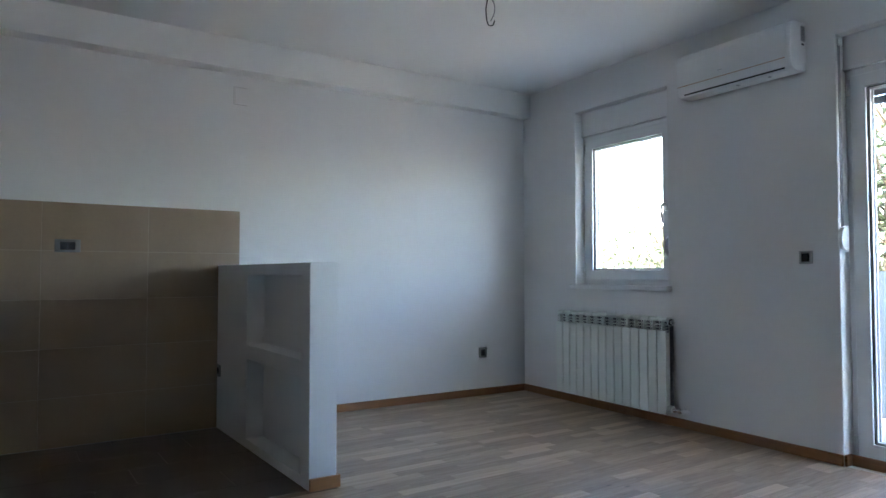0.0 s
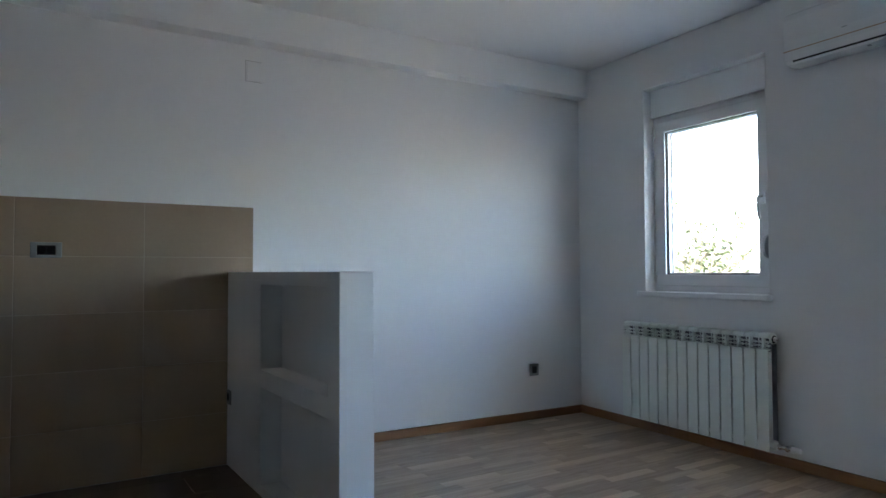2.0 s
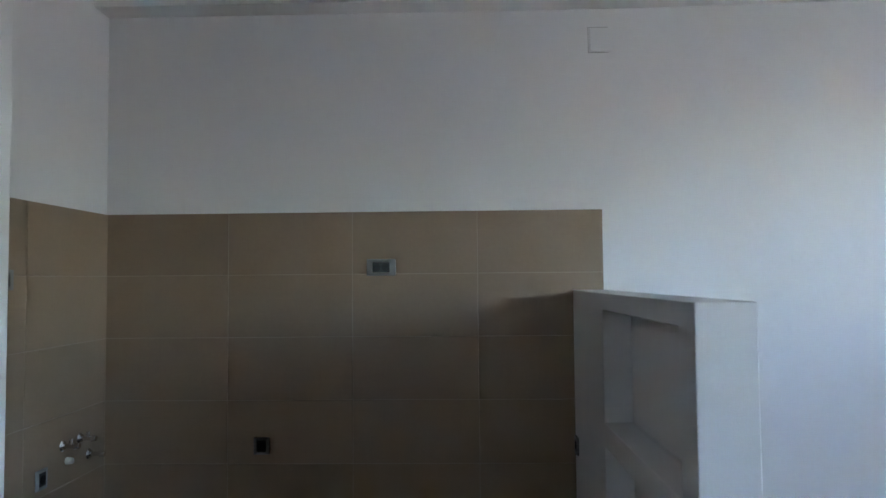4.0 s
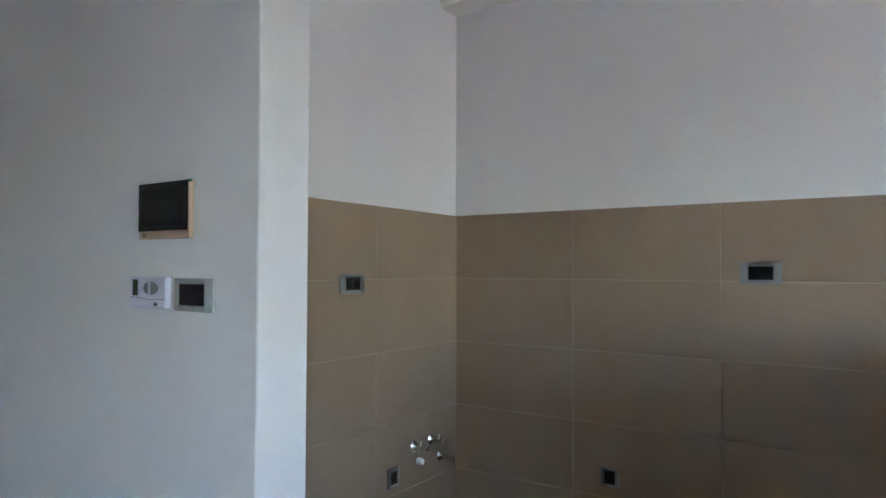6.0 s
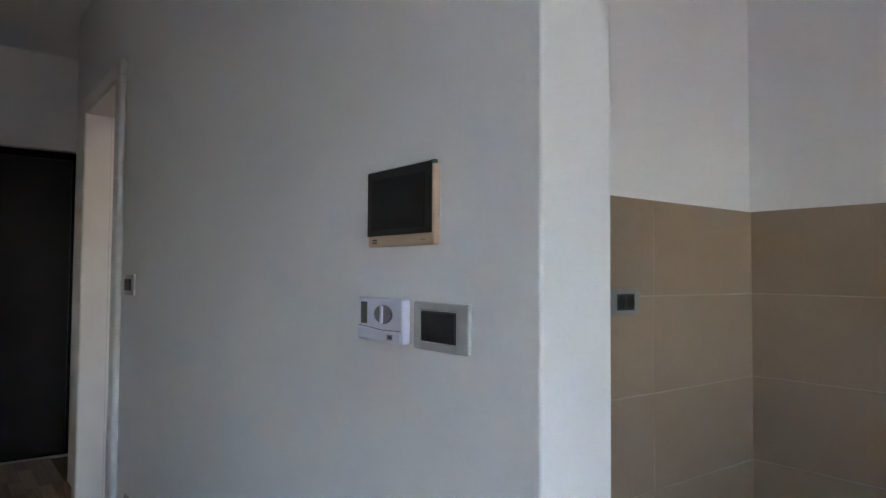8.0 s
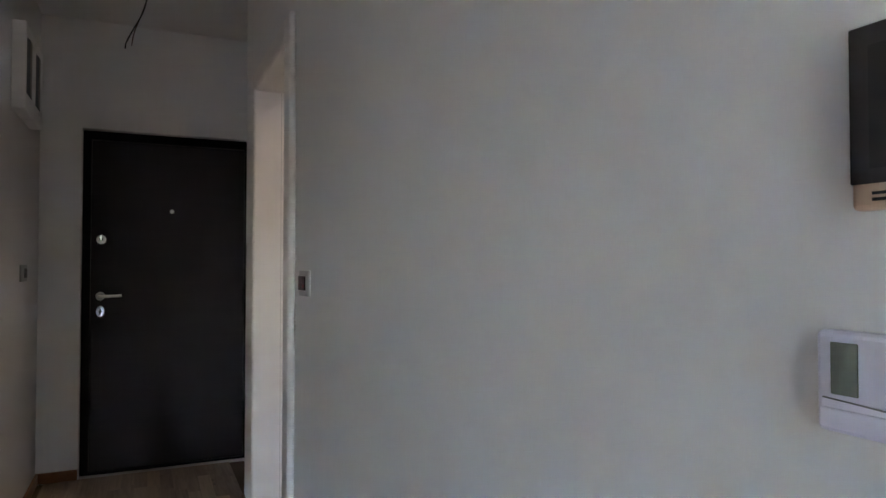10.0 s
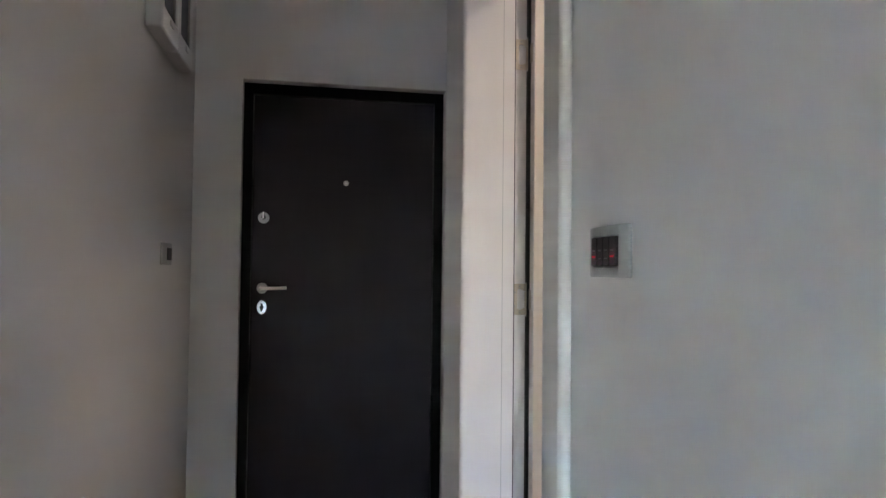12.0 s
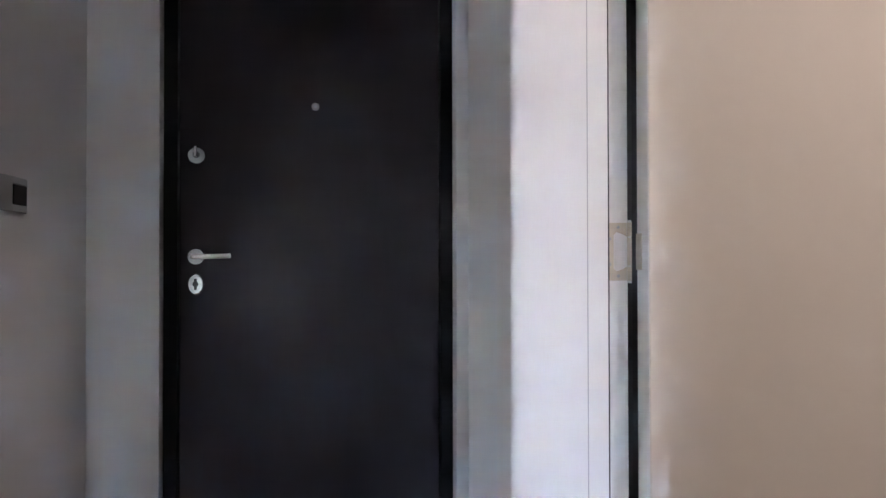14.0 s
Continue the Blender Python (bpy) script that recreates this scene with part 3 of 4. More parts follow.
# ---- radiator ----
def radiator():
    o = thing("radiator", "white aluminium sectional radiator under the window", "radiator", pose(0, 0, 0))
    n, w = 14, 0.0802
    y1 = -0.664
    z0, z1 = 0.098, 0.757
    xf, xb = -0.122, -0.037
    for i in range(n):
        a, b = y1 - w * i - 0.0040, y1 - w * (i + 1) + 0.0040
        c = (a + b) / 2
        s = part("section", cells([xf, xf + 0.004, xf + 0.010, xb], [b, c - 0.005, c + 0.005, a], [z0, z0 + 0.02, z1 - 0.105, z1 - 0.092, z1 - 0.022, z1 - 0.02],
                                  {(i_, j, k) for i_ in (1, 2) for j in (0, 2) for k in (1, 2, 3)} | {(0, j, 3) for j in (0, 2)} | {(0, 1, 3)} | {(0, j, 4) for j in (0, 1, 2)}),
                 M_ENAMEL, o, bevel=0.0025)
        top = [(xf + 0.010, z1 - 0.028), (xf + 0.012, z1 - 0.010), (xf + 0.024, z1), (xb - 0.012, z1), (xb, z1 - 0.012), (xb, z1 - 0.030), (xb - 0.02, z1 - 0.034)]
        part("top_cap", prism(top, b, a), M_ENAMEL, s, bevel=0.002)
        for k in range(3):
            zc = z1 - 0.046 - 0.021 * k
            bm = bmesh.new()
            for u0, u1 in ((b + 0.001, c - 0.0045), (c + 0.0045, a - 0.001)):
                v = [bm.verts.new(q) for q in ((xf + 0.008, u0, zc - 0.009), (xf + 0.008, u1, zc - 0.002), (xf + 0.034, u1, zc + 0.006), (xf + 0.034, u0, zc - 0.001),
                                               (xf + 0.008, u0, zc - 0.0115), (xf + 0.008, u1, zc - 0.0045), (xf + 0.034, u1, zc + 0.0035), (xf + 0.034, u0, zc - 0.0035))]
                for q in ((0, 1, 2, 3), (7, 6, 5, 4), (0, 4, 5, 1), (1, 5, 6, 2), (2, 6, 7, 3), (3, 7, 4, 0)):
                    bm.faces.new([v[t] for t in q])
            part("louvre", bm, M_ENAMEL, s)
        # grey sheets paint the shade inside the vents
        part("vent_shade", boxes((xf + 0.030, xf + 0.034, b + 0.001, c - 0.0055, z1 - 0.104, z1 - 0.030), (xf + 0.030, xf + 0.034, c + 0.0055, a - 0.001, z1 - 0.104, z1 - 0.030)), M_DIAL_SHADE, s, "dark grey sheet standing in for the shade in the vents")
    ye = y1 - w * n
    # grey sheet colours in the dark recess behind the sections
    part("back_shade", boxes((xb - 0.004, xb, ye + 0.006, y1 - 0.006, z0 + 0.05, z1 - 0.06)), M_DIAL_SHADE, o, "dark grey sheet standing in for the shade behind the radiator")
    part("header", disc(bmesh.new(), (xf + 0.058, y1 + 0.004, z1 - 0.040), (0, -1, 0), 0.019, w * n + 0.008, 24), M_ENAMEL, o, "upper water channel")
    for yy in (y1 + 0.004, ye + 0.010):
        part("boss", disc(bmesh.new(), (xf + 0.048, yy, z1 - 0.034), (0, -1, 0), 0.028, 0.014, 24), M_ENAMEL, o, "white end boss", bevel=0.003)
    part("header", disc(bmesh.new(), (xf + 0.052, y1 + 0.004, z0 + 0.027), (0, -1, 0), 0.020, w * n + 0.008, 18), M_ENAMEL, o, "lower water channel")
    for yy, d in ((y1 + 0.004, 1), (ye - 0.004, -1)):
        part("plug_ring", disc(bmesh.new(), (xf + 0.048, yy, z1 - 0.034), (0, d, 0), 0.022, 0.0015, 24), M_RUBBER_GAP, o, "dark ring round the plug")
        part("plug", disc(bmesh.new(), (xf + 0.048, yy, z1 - 0.034), (0, d, 0), 0.0155, 0.015, 6), M_PLASTIC, o, bevel=0.002)
    part("bleed_valve", disc(bmesh.new(), (xf + 0.048, ye - 0.019, z1 - 0.036), (0, -1, 0), 0.008, 0.012, 12), M_CHROME, o, bevel=0.001)
    part("boss", disc(bmesh.new(), (xf + 0.052, ye + 0.004, z0 + 0.027), (0, -1, 0), 0.022, 0.016, 20), M_ENAMEL, o, "white end boss", bevel=0.002)
    part("union", disc(bmesh.new(), (xf + 0.052, ye - 0.012, z0 + 0.027), (0, -1, 0), 0.015, 0.026, 16), M_CHROME, o, "chrome pipe union", bevel=0.002)
    v = part("valve", disc(bmesh.new(), (xf + 0.052, ye - 0.036, z0 + 0.027), (0, -1, 0), 0.011, 0.062, 16), M_CHROME, o, "chrome valve body", bevel=0.002)
    part("valve_nut", disc(bmesh.new(), (xf + 0.052, ye - 0.062, z0 + 0.027), (0, -1, 0), 0.0175, 0.016, 6), M_CHROME, v, bevel=0.001)
    part("valve_outlet", disc(bmesh.new(), (xf + 0.052, ye - 0.056, z0 + 0.027), (1, 0, 0), 0.010, 0.075, 16), M_CHROME, v)
    part("valve_cap", disc(bmesh.new(), (xf + 0.052, ye - 0.094, z0 + 0.027), (0, -1, 0), 0.0190, 0.052, 20, 0.014), M_PLASTIC, v, "white valve cap", bevel=0.004)
    for yy in (y1 - 0.18, ye + 0.18):
        for zz in (z0 + 0.06, z1 - 0.07):
            part("bracket", boxes((xb - 0.01, -0.0005, yy - 0.004, yy + 0.004, zz - 0.018, zz)), M_STEEL, o)
    return o


radiator()


# ---- air conditioner ----
def air_conditioner():
    o = thing("air_conditioner", "white split air conditioner with a copper trim line, closed", "air conditioner", Matrix.Diagonal((0.78, 1, 1, 1)))
    y0, y1, z0, z1 = -2.722, -1.935, 2.232, 2.522
    n = 7
    lower = [(-0.001, z0 + 0.012), (-0.030, z0), (-0.120, z0 - 0.002), (-0.168, z0 + 0.004), (-0.188, z0 + 0.020), (-0.200, z0 + 0.050), (-0.203, z0 + 0.068)]
    upper = [(-0.203, z0 + 0.074), (-0.205, z0 + 0.12), (-0.200, z1 - 0.05), (-0.188, z1 - 0.020), (-0.150, z1 - 0.004), (-0.05, z1), (-0.001, z1)]
    part("casing", prism(lower + upper, y0, y1), M_PLASTIC, o, bevel=0.006, segs=3)
    part("trim_line", prism([(-0.2005, z0 + 0.0685), (-0.2055, z0 + 0.0695), (-0.2060, z0 + 0.0730), (-0.2005, z0 + 0.0740)], y0 + 0.035, y1 - 0.002), M_TRIMLINE, o, "thin copper-coloured trim line")
    part("front_panel", prism([(-0.2045, z0 + 0.080), (-0.2085, z0 + 0.12), (-0.2045, z1 - 0.052), (-0.1925, z1 - 0.020), (-0.186, z1 - 0.016), (-0.200, z0 + 0.080)], y0 + 0.030, y1 - 0.004), M_PLASTIC, o,
         "smooth white front panel", bevel=0.002)
    part("outlet_slot", prism([(-0.176, z0 + 0.012), (-0.184, z0 + 0.0185), (-0.1885, z0 + 0.0190), (-0.1790, z0 + 0.0110)], y0 + 0.045, y1 - 0.045), M_BLACK, o, "dark air outlet slot")
    part("flap", prism([(-0.110, z0 + 0.001), (-0.165, z0 + 0.005), (-0.176, z0 + 0.010), (-0.177, z0 + 0.008), (-0.168, z0 + 0.000), (-0.110, z0 - 0.005)], y0 + 0.045, y1 - 0.045), M_PLASTIC, o, "white air flap", bevel=0.001)
    for yy in (y0 + 0.16, y1 - 0.42):
        part("clip", boxes((-0.150, -0.125, yy - 0.008, yy + 0.008, z0 - 0.0055, z0 + 0.002)), M_SILVER, o, bevel=0.001)
    part("side_label", boxes((-0.070, -0.018, y0 - 0.0015, y0 - 0.0002, z1 - 0.115, z1 - 0.025)), M_SILVER, o, "grey information label")
    for k in range(8):
        part("label_line", boxes((-0.064, -0.026, y0 - 0.0022, y0 - 0.0015, z1 - 0.035 - 0.010 * k, z1 - 0.031 - 0.010 * k)), M_DIAL_SHADE, o)
    part("side_mark", boxes((-0.062, -0.030, y0 - 0.0015, y0 - 0.0002, z1 - 0.138, z1 - 0.127)), M_GREY, o)
    part("badge", boxes((-0.2105, -0.2080, -2.28, -2.25, z0 + 0.110, z0 + 0.113)), M_SILVER, o)
    return o


air_conditioner()


# ---- electrical fittings; local x runs along the wall, local -y points into the room ----
def face(x, y, z, rz):
    return pose(x, y, z, 0, 0, rz)


def fitting(name, label, category, m, w, h, iw, ih, style, frame_mat=None, group="wall fittings", ox=0.0, depth=0.010):
    """A rounded surround and a dark insert; style says what the insert carries."""
    o = thing(name, label, category, m, group)
    fm = frame_mat or (M_SURROUND if style == "socket" else M_SILVER)
    xs = [-w / 2, ox - iw / 2, ox + iw / 2, w / 2]
    zs = [-h / 2, -ih / 2, ih / 2, h / 2]
    fr = cells(xs, [-depth, 0.0], zs, {(1, 0, 1)})
    for v in fr.verts:
        if v.co.y < -0.005 and abs(abs(v.co.x) - w / 2) < 1e-5:
            v.co.y += 0.45 * depth
    part("surround", fr, fm, o, bevel=0.0025, segs=3)
    dp = depth - 0.0015
    part("insert", boxes((ox - iw / 2 + 0.0008, ox + iw / 2 - 0.0008, -dp, 0.0, -ih / 2 + 0.0008, ih / 2 - 0.0008)), M_BLACK, o, "black insert", bevel=0.0015)
    if style == "socket":
        k = max(1, round(iw / 0.045))
        for i in range(k):
            cx = (i - (k - 1) / 2) * iw / k
            bm = bmesh.new()
            disc(bm, (cx, -dp, 0), (0, -1, 0), 0.0185, 0.0012, 26)
            s = part("socket_ring", bm, M_RUBBER_GAP, o)
            bm = bmesh.new()
            for dz in (-0.0095, 0.0095):
                disc(bm, (cx, -dp - 0.0012, dz), (0, -1, 0), 0.0026, 0.0006, 12)
            part("pin_hole", bm, M_RUBBER_GAP, s)
    elif style == "rocker":
        part("rocker", boxes((ox - iw / 2 + 0.002, ox + iw / 2 - 0.002, -dp - 0.003, -dp, -ih / 2 + 0.002, ih / 2 - 0.002)), M_BLACK, o, "black rocker", bevel=0.002)
    elif style == "panel":
        n = 4
        for i in range(n):
            cx = ox + (i - (n - 1) / 2) * iw / n
            part("rocker", boxes((cx - iw / n / 2 + 0.0007, cx + iw / n / 2 - 0.0007, -dp - 0.006, -dp, -ih / 2 + 0.0015, ih / 2 - 0.0015)), M_BLACK, o, "black rocker", bevel=0.0012)
            part("icon", boxes((cx - 0.005, cx + 0.005, -dp - 0.0066, -dp - 0.0059, 0.0005, 0.0030)), M_DIAL_SHADE, o)
            if i in (0, 3):
                part("pilot_lamp", boxes((cx - 0.0055, cx + 0.0055, -dp - 0.0068, -dp - 0.0059, -0.0095, -0.0072)), M_LED, o, "small glowing red pilot lamp")
            else:
                part("icon", boxes((cx - 0.005, cx + 0.005, -dp - 0.0066, -dp - 0.0059, -0.0125, -0.0105)), M_DIAL_SHADE, o)
    return o


fitting("wall_socket", "silver-framed wall socket with two black modules on the beige kitchen tiles", "wall socket", face(-3.800, -0.0085, 1.231, 0), 0.140, 0.080, 0.084, 0.050, "socket")
fitting("wall_socket", "small black wall socket low on the beige kitchen tiles", "wall socket", face(-4.376, -0.0085, 0.385, 0), 0.076, 0.080, 0.046, 0.056, "socket")
fitting("wall_socket", "small dark wall socket low on the white wall", "wall socket", face(-0.628, north(-0.628) - 0.0005, 0.370, NR), 0.085, 0.088, 0.046, 0.055, "socket")
fitting("wall_socket", "silver-framed double wall socket on the beige side tiles", "wall socket", face(XW + 0.0085, -0.755, 1.184, 90), 0.140, 0.078, 0.084, 0.050, "socket")
fitting("wall_socket", "small black wall socket low on the side tiles beside the taps", "wall socket", face(XW + 0.0085, -0.492, 0.372, 90), 0.076, 0.082, 0.046, 0.056, "socket")
fitting("wall_socket", "small black wall socket on the half-height wall beside the tiles", "wall socket", face(-2.8855, -0.065, 0.398, -90), 0.080, 0.080, 0.044, 0.050, "socket")
fitting("light_switch", "silver-framed light switch with a dark rocker beside the balcony door", "light switch", face(-0.0005, -2.697, 1.153, -90), 0.080, 0.075, 0.043, 0.047, "rocker")
fitting("light_switch", "wide silver-framed light switch with black rockers in the hall", "light switch", face(-4.731, YM - 0.0005, 1.181, 0), 0.1445, 0.077, 0.090, 0.051, "rocker")
fitting("control_panel", "silver-framed black control panel with red pilot lamps beside the inner door", "control panel", face(-6.818, YM - 0.0005, 1.211, 0), 0.144, 0.084, 0.092, 0.050, "panel", ox=0.002, depth=0.013)
fitting("wall_socket", "small dark wall socket low on the hall partition wall", "wall socket", face(-6.790, YM - 0.0005, 0.330, 0), 0.085, 0.080, 0.046, 0.052, "socket")
fitting("light_switch", "silver-framed light switch with a black insert on the hall wall", "light switch", face(-8.545, YH + 0.0005, 1.230, 180), 0.152, 0.084, 0.078, 0.050, "rocker", ox=0.016, depth=0.015)


def door_phone():
    o = thing("door_phone", "black touch-screen door phone in a champagne case on the wall", "door phone", face(-4.837, YM - 0.0005, 1.379, 0))
    w, h = 0.201, 0.135
    part("case", boxes((-w / 2, w / 2, -0.0135, 0, -h / 2, h / 2)), M_GOLD, o, bevel=0.004, segs=3)
    part("glass_front", boxes((-w / 2 + 0.001, w / 2 - 0.0055, -0.0160, -0.0130, -h / 2 + 0.019, h / 2 - 0.0005)), M_GLASSB, o, "glossy black glass front", bevel=0.0012)
    part("screen", boxes((-w / 2 + 0.016, w / 2 - 0.024, -0.0165, -0.0159, -h / 2 + 0.030, h / 2 - 0.016)), M_SCREEN, o, "dark unlit screen")
    for k in range(2):
        part("speaker_slot", boxes((-w / 2 + 0.016, -w / 2 + 0.031, -0.0141, -0.0133, -h / 2 + 0.0065 + 0.0045 * k, -h / 2 + 0.0088 + 0.0045 * k)), M_BLACK, o)
    part("microphone_slot", boxes((w / 2 - 0.036, w / 2 - 0.025, -0.0141, -0.0133, -h / 2 + 0.0085, -h / 2 + 0.0100)), M_DIAL_SHADE, o)
    part("film_tab", boxes((w / 2 - 0.010, w / 2 + 0.001, -0.0150, -0.008, h / 2 - 0.006, h / 2 + 0.0005)), M_GREEN, o, "green tab of protective film", bevel=0.0005)
    return o


door_phone()


def thermostat():
    o = thing("thermostat", "pale lilac room thermostat with a grey oval dial on the wall", "thermostat", face(-4.892, YM - 0.0005, 1.184, 0))
    w, h, d = 0.147, 0.077, 0.017
    part("case", boxes((-w / 2, w / 2, -d, 0, -h / 2, h / 2)), M_LILAC, o, bevel=0.005, segs=3)
    tube("lid_line", smoothstep_curve([(-w / 2 + 0.006, -d - 0.0001, -0.0125), (-0.025, -d - 0.0001, -0.0148), (0.0, -d - 0.0001, -0.0170), (0.022, -d - 0.0001, -0.0172), (w / 2 - 0.006, -d - 0.0001, -0.0160)]), 0.0006, M_GREY, o)
    part("flap", boxes((-w / 2 + 0.004, w / 2 - 0.005, -d - 0.0020, -d + 0.001, -h / 2 + 0.003, -0.0195)), M_LILAC, o, "lower flap", bevel=0.0015)
    part("display", boxes((-w / 2 + 0.013, -w / 2 + 0.034, -d - 0.0010, -d + 0.001, -0.009, 0.030)), M_LCD, o, "unlit grey-green display", bevel=0.0005)
    bm = bmesh.new()
    disc(bm, (0, 0, 0), (0, -1, 0), 0.028, 0.003, 36)
    for v in bm.verts:
        v.co.z *= 0.58
    s = part("dial", bm, M_DIAL_SHADE, o, "grey oval dial", bevel=0.001, m=Matrix.Translation((0.016, -d, 0.010)))
    part("dial_grip", boxes((-0.0035, 0.0035, -0.0075, -0.003, -0.0155, 0.0155)), M_LILAC, s, bevel=0.002)
    part("badge", boxes((0.030, 0.046, -d - 0.0026, -d - 0.0018, -h / 2 + 0.006, -h / 2 + 0.015)), M_DIAL_SHADE, o)
    part("badge_mark", boxes((0.035, 0.044, -d - 0.0031, -d - 0.0026, -h / 2 + 0.009, -h / 2 + 0.012)), M_BLACK, o)
    return o


thermostat()


def fuse_box(x):
    """One of two curved plastic boxes: a pale casing with a sunk smoked door."""
    o = thing("fuse_box", "white curved fuse box with a smoked door on the hall wall", "fuse box", face(x, YH + 0.0005, 2.195, 180), "fuse boxes")
    w, h, d = 0.265, 0.410, 0.060
    part("casing", cells([-w / 2, -w / 2 + 0.028, w / 2 - 0.022, w / 2], [-d, -0.016, 0.0], [-h / 2, -h / 2 + 0.085, h / 2 - 0.060, h / 2], {(1, 0, 1)}), M_PLASTIC, o, bevel=0.009, segs=4)
    n, half = 10, w / 2 - 0.026
    pts = [(-half + 0.003 + 2 * half * i / n, -d + 0.010 - 0.012 * math.sin(math.pi * i / n)) for i in range(n + 1)]
    pts[-1] = (w / 2 - 0.0225, pts[-1][1])
    bm = bmesh.new()
    rings = [[bm.verts.new((px, py, z)) for px, py in pts] for z in (-h / 2 + 0.0855, h / 2 - 0.0605)]
    backs = [[bm.verts.new((px, -0.018, z)) for px, py in pts] for z in (-h / 2 + 0.0855, h / 2 - 0.0605)]
    for i in range(n):
        bm.faces.new((rings[0][i], rings[0][i + 1], rings[1][i + 1], rings[1][i]))
        bm.faces.new((backs[0][i], backs[1][i], backs[1][i + 1], backs[0][i + 1]))
        bm.faces.new((rings[0][i], backs[0][i], backs[0][i + 1], rings[0][i + 1]))
        bm.faces.new((rings[1][i], rings[1][i + 1], backs[1][i + 1], backs[1][i]))
    for i in (0, n):
        bm.faces.new((rings[0][i], rings[1][i], backs[1][i], backs[0][i]))
    part("door", bm, M_BOXDOOR, o, "smoked grey plastic door")
    part("latch", boxes((-0.022, 0.022, -d - 0.006, -d + 0.001, -h / 2 + 0.045, -h / 2 + 0.066)), M_PLASTIC, o, bevel=0.003)
    return o


fuse_box(-8.290)
fuse_box(-8.565)


def ring_xz(hw, hh, w, y):
    """A thin upright square frame, lying against a wall in the plane y = 0."""
    return cells([-hw, -hw + w, hw - w, hw], [y, 0.0], [-hh, -hh + w, hh - w, hh], {(1, 0, 1)})


def vent_cover():
    o = thing("vent_cover", "small white square vent cover on the wall above the tiles", "vent cover", face(-2.730, -0.0005, 2.325, 0))
    part("plate", boxes((-0.055, 0.055, -0.006, 0, -0.058, 0.058)), M_WALL, o, bevel=0.002)
    # raised grey ring draws the shade along the plate's edges
    part("shadow_gap", ring_xz(0.0605, 0.0635, 0.0030, -0.0012), M_JOINT_SHADE, o, "thin grey ring painted as the shade round the plate")
    part("inner_edge", boxes((-0.052, -0.0505, -0.0066, -0.0058, -0.052, 0.052)), M_JOINT_SHADE, o)
    return o


vent_cover()


# ---- ceiling wires ----
def ceiling_wire(name, label, x, y, z, paths):
    o = thing(name, label, "ceiling wire", pose(x, y, z))
    part("hole_rim", disc(bmesh.new(), (0, 0, -0.0005), (0, 0, -1), 0.012, 0.003, 16), M_WALL, o)
    for p, m, r in paths:
        tube("wire", smoothstep_curve(p), r, m, o)
    return o


ceiling_wire("ceiling_wire", "bare looped electric wires hanging from the white ceiling", WX, WY, HR,
             [([(0, 0, 0), (0.004, 0, -0.12), (-0.006, 0.0, -0.24), (-0.018, 0.002, -0.32), (-0.004, 0.004, -0.385), (0.024, 0.0, -0.385), (0.034, -0.002, -0.36)], M_CABLE, 0.0032),
              ([(0.004, 0.002, 0), (0.008, 0.004, -0.12), (0.012, 0.006, -0.22), (0.038, 0.004, -0.28), (0.034, 0.004, -0.325), (0.014, 0.004, -0.365)], M_STRAP, 0.0028)])
ceiling_wire("ceiling_wire", "black electric wire hanging from the dim hall ceiling", HX, HY, H,
             [([(0, 0, 0), (-0.02, 0.004, -0.08), (-0.05, 0.01, -0.15), (-0.10, -0.01, -0.22), (-0.17, -0.055, -0.29), (-0.22, -0.085, -0.34), (-0.23, -0.090, -0.37)], M_CABLE, 0.0036),
              ([(0, 0, 0), (-0.03, 0.006, -0.09), (-0.06, 0.008, -0.16), (-0.12, -0.02, -0.235), (-0.19, -0.05, -0.30), (-0.23, -0.060, -0.35)], M_CABLE2, 0.0028)])


# ---- taps ----
def angle_valve(x, y, z, turn):
    o = thing("angle_valve", "chrome angle valve on the beige tiles", "angle valve", face(x, y, z, 90), group="kitchen valves")
    part("rosette", disc(bmesh.new(), (0, 0, 0), (0, -1, 0), 0.026, 0.008, 28, 0.018), M_CHROME, o, smooth=False, bevel=0.001)
    part("body", disc(bmesh.new(), (0, -0.006, 0), (0, -1, 0), 0.010, 0.045, 18), M_CHROME, o, bevel=0.001)
    part("knob", disc(bmesh.new(), (0, -0.051, 0), (0, -1, 0), 0.015, 0.022, 18, 0.013), M_CHROME, o, bevel=0.002)
    a = radians(turn)
    part("outlet", disc(bmesh.new(), (0, -0.036, 0), (math.sin(a), 0, math.cos(a)), 0.0085, 0.030, 16), M_CHROME, o, bevel=0.001)
    return o


angle_valve(XW + 0.0085, -0.342, 0.470, 0)
angle_valve(XW + 0.0085, -0.213, 0.472, 0)
angle_valve(XW + 0.0085, -0.140, 0.384, 90)
cap = thing("pipe_plug", "white plastic pipe plug under the chrome valves", "pipe plug", face(XW + 0.0085, -0.315, 0.400, 90))
part("plug_body", disc(bmesh.new(), (0, 0, 0), (0, -1, 0), 0.016, 0.028, 20, 0.013), M_PLASTIC, cap, bevel=0.003)


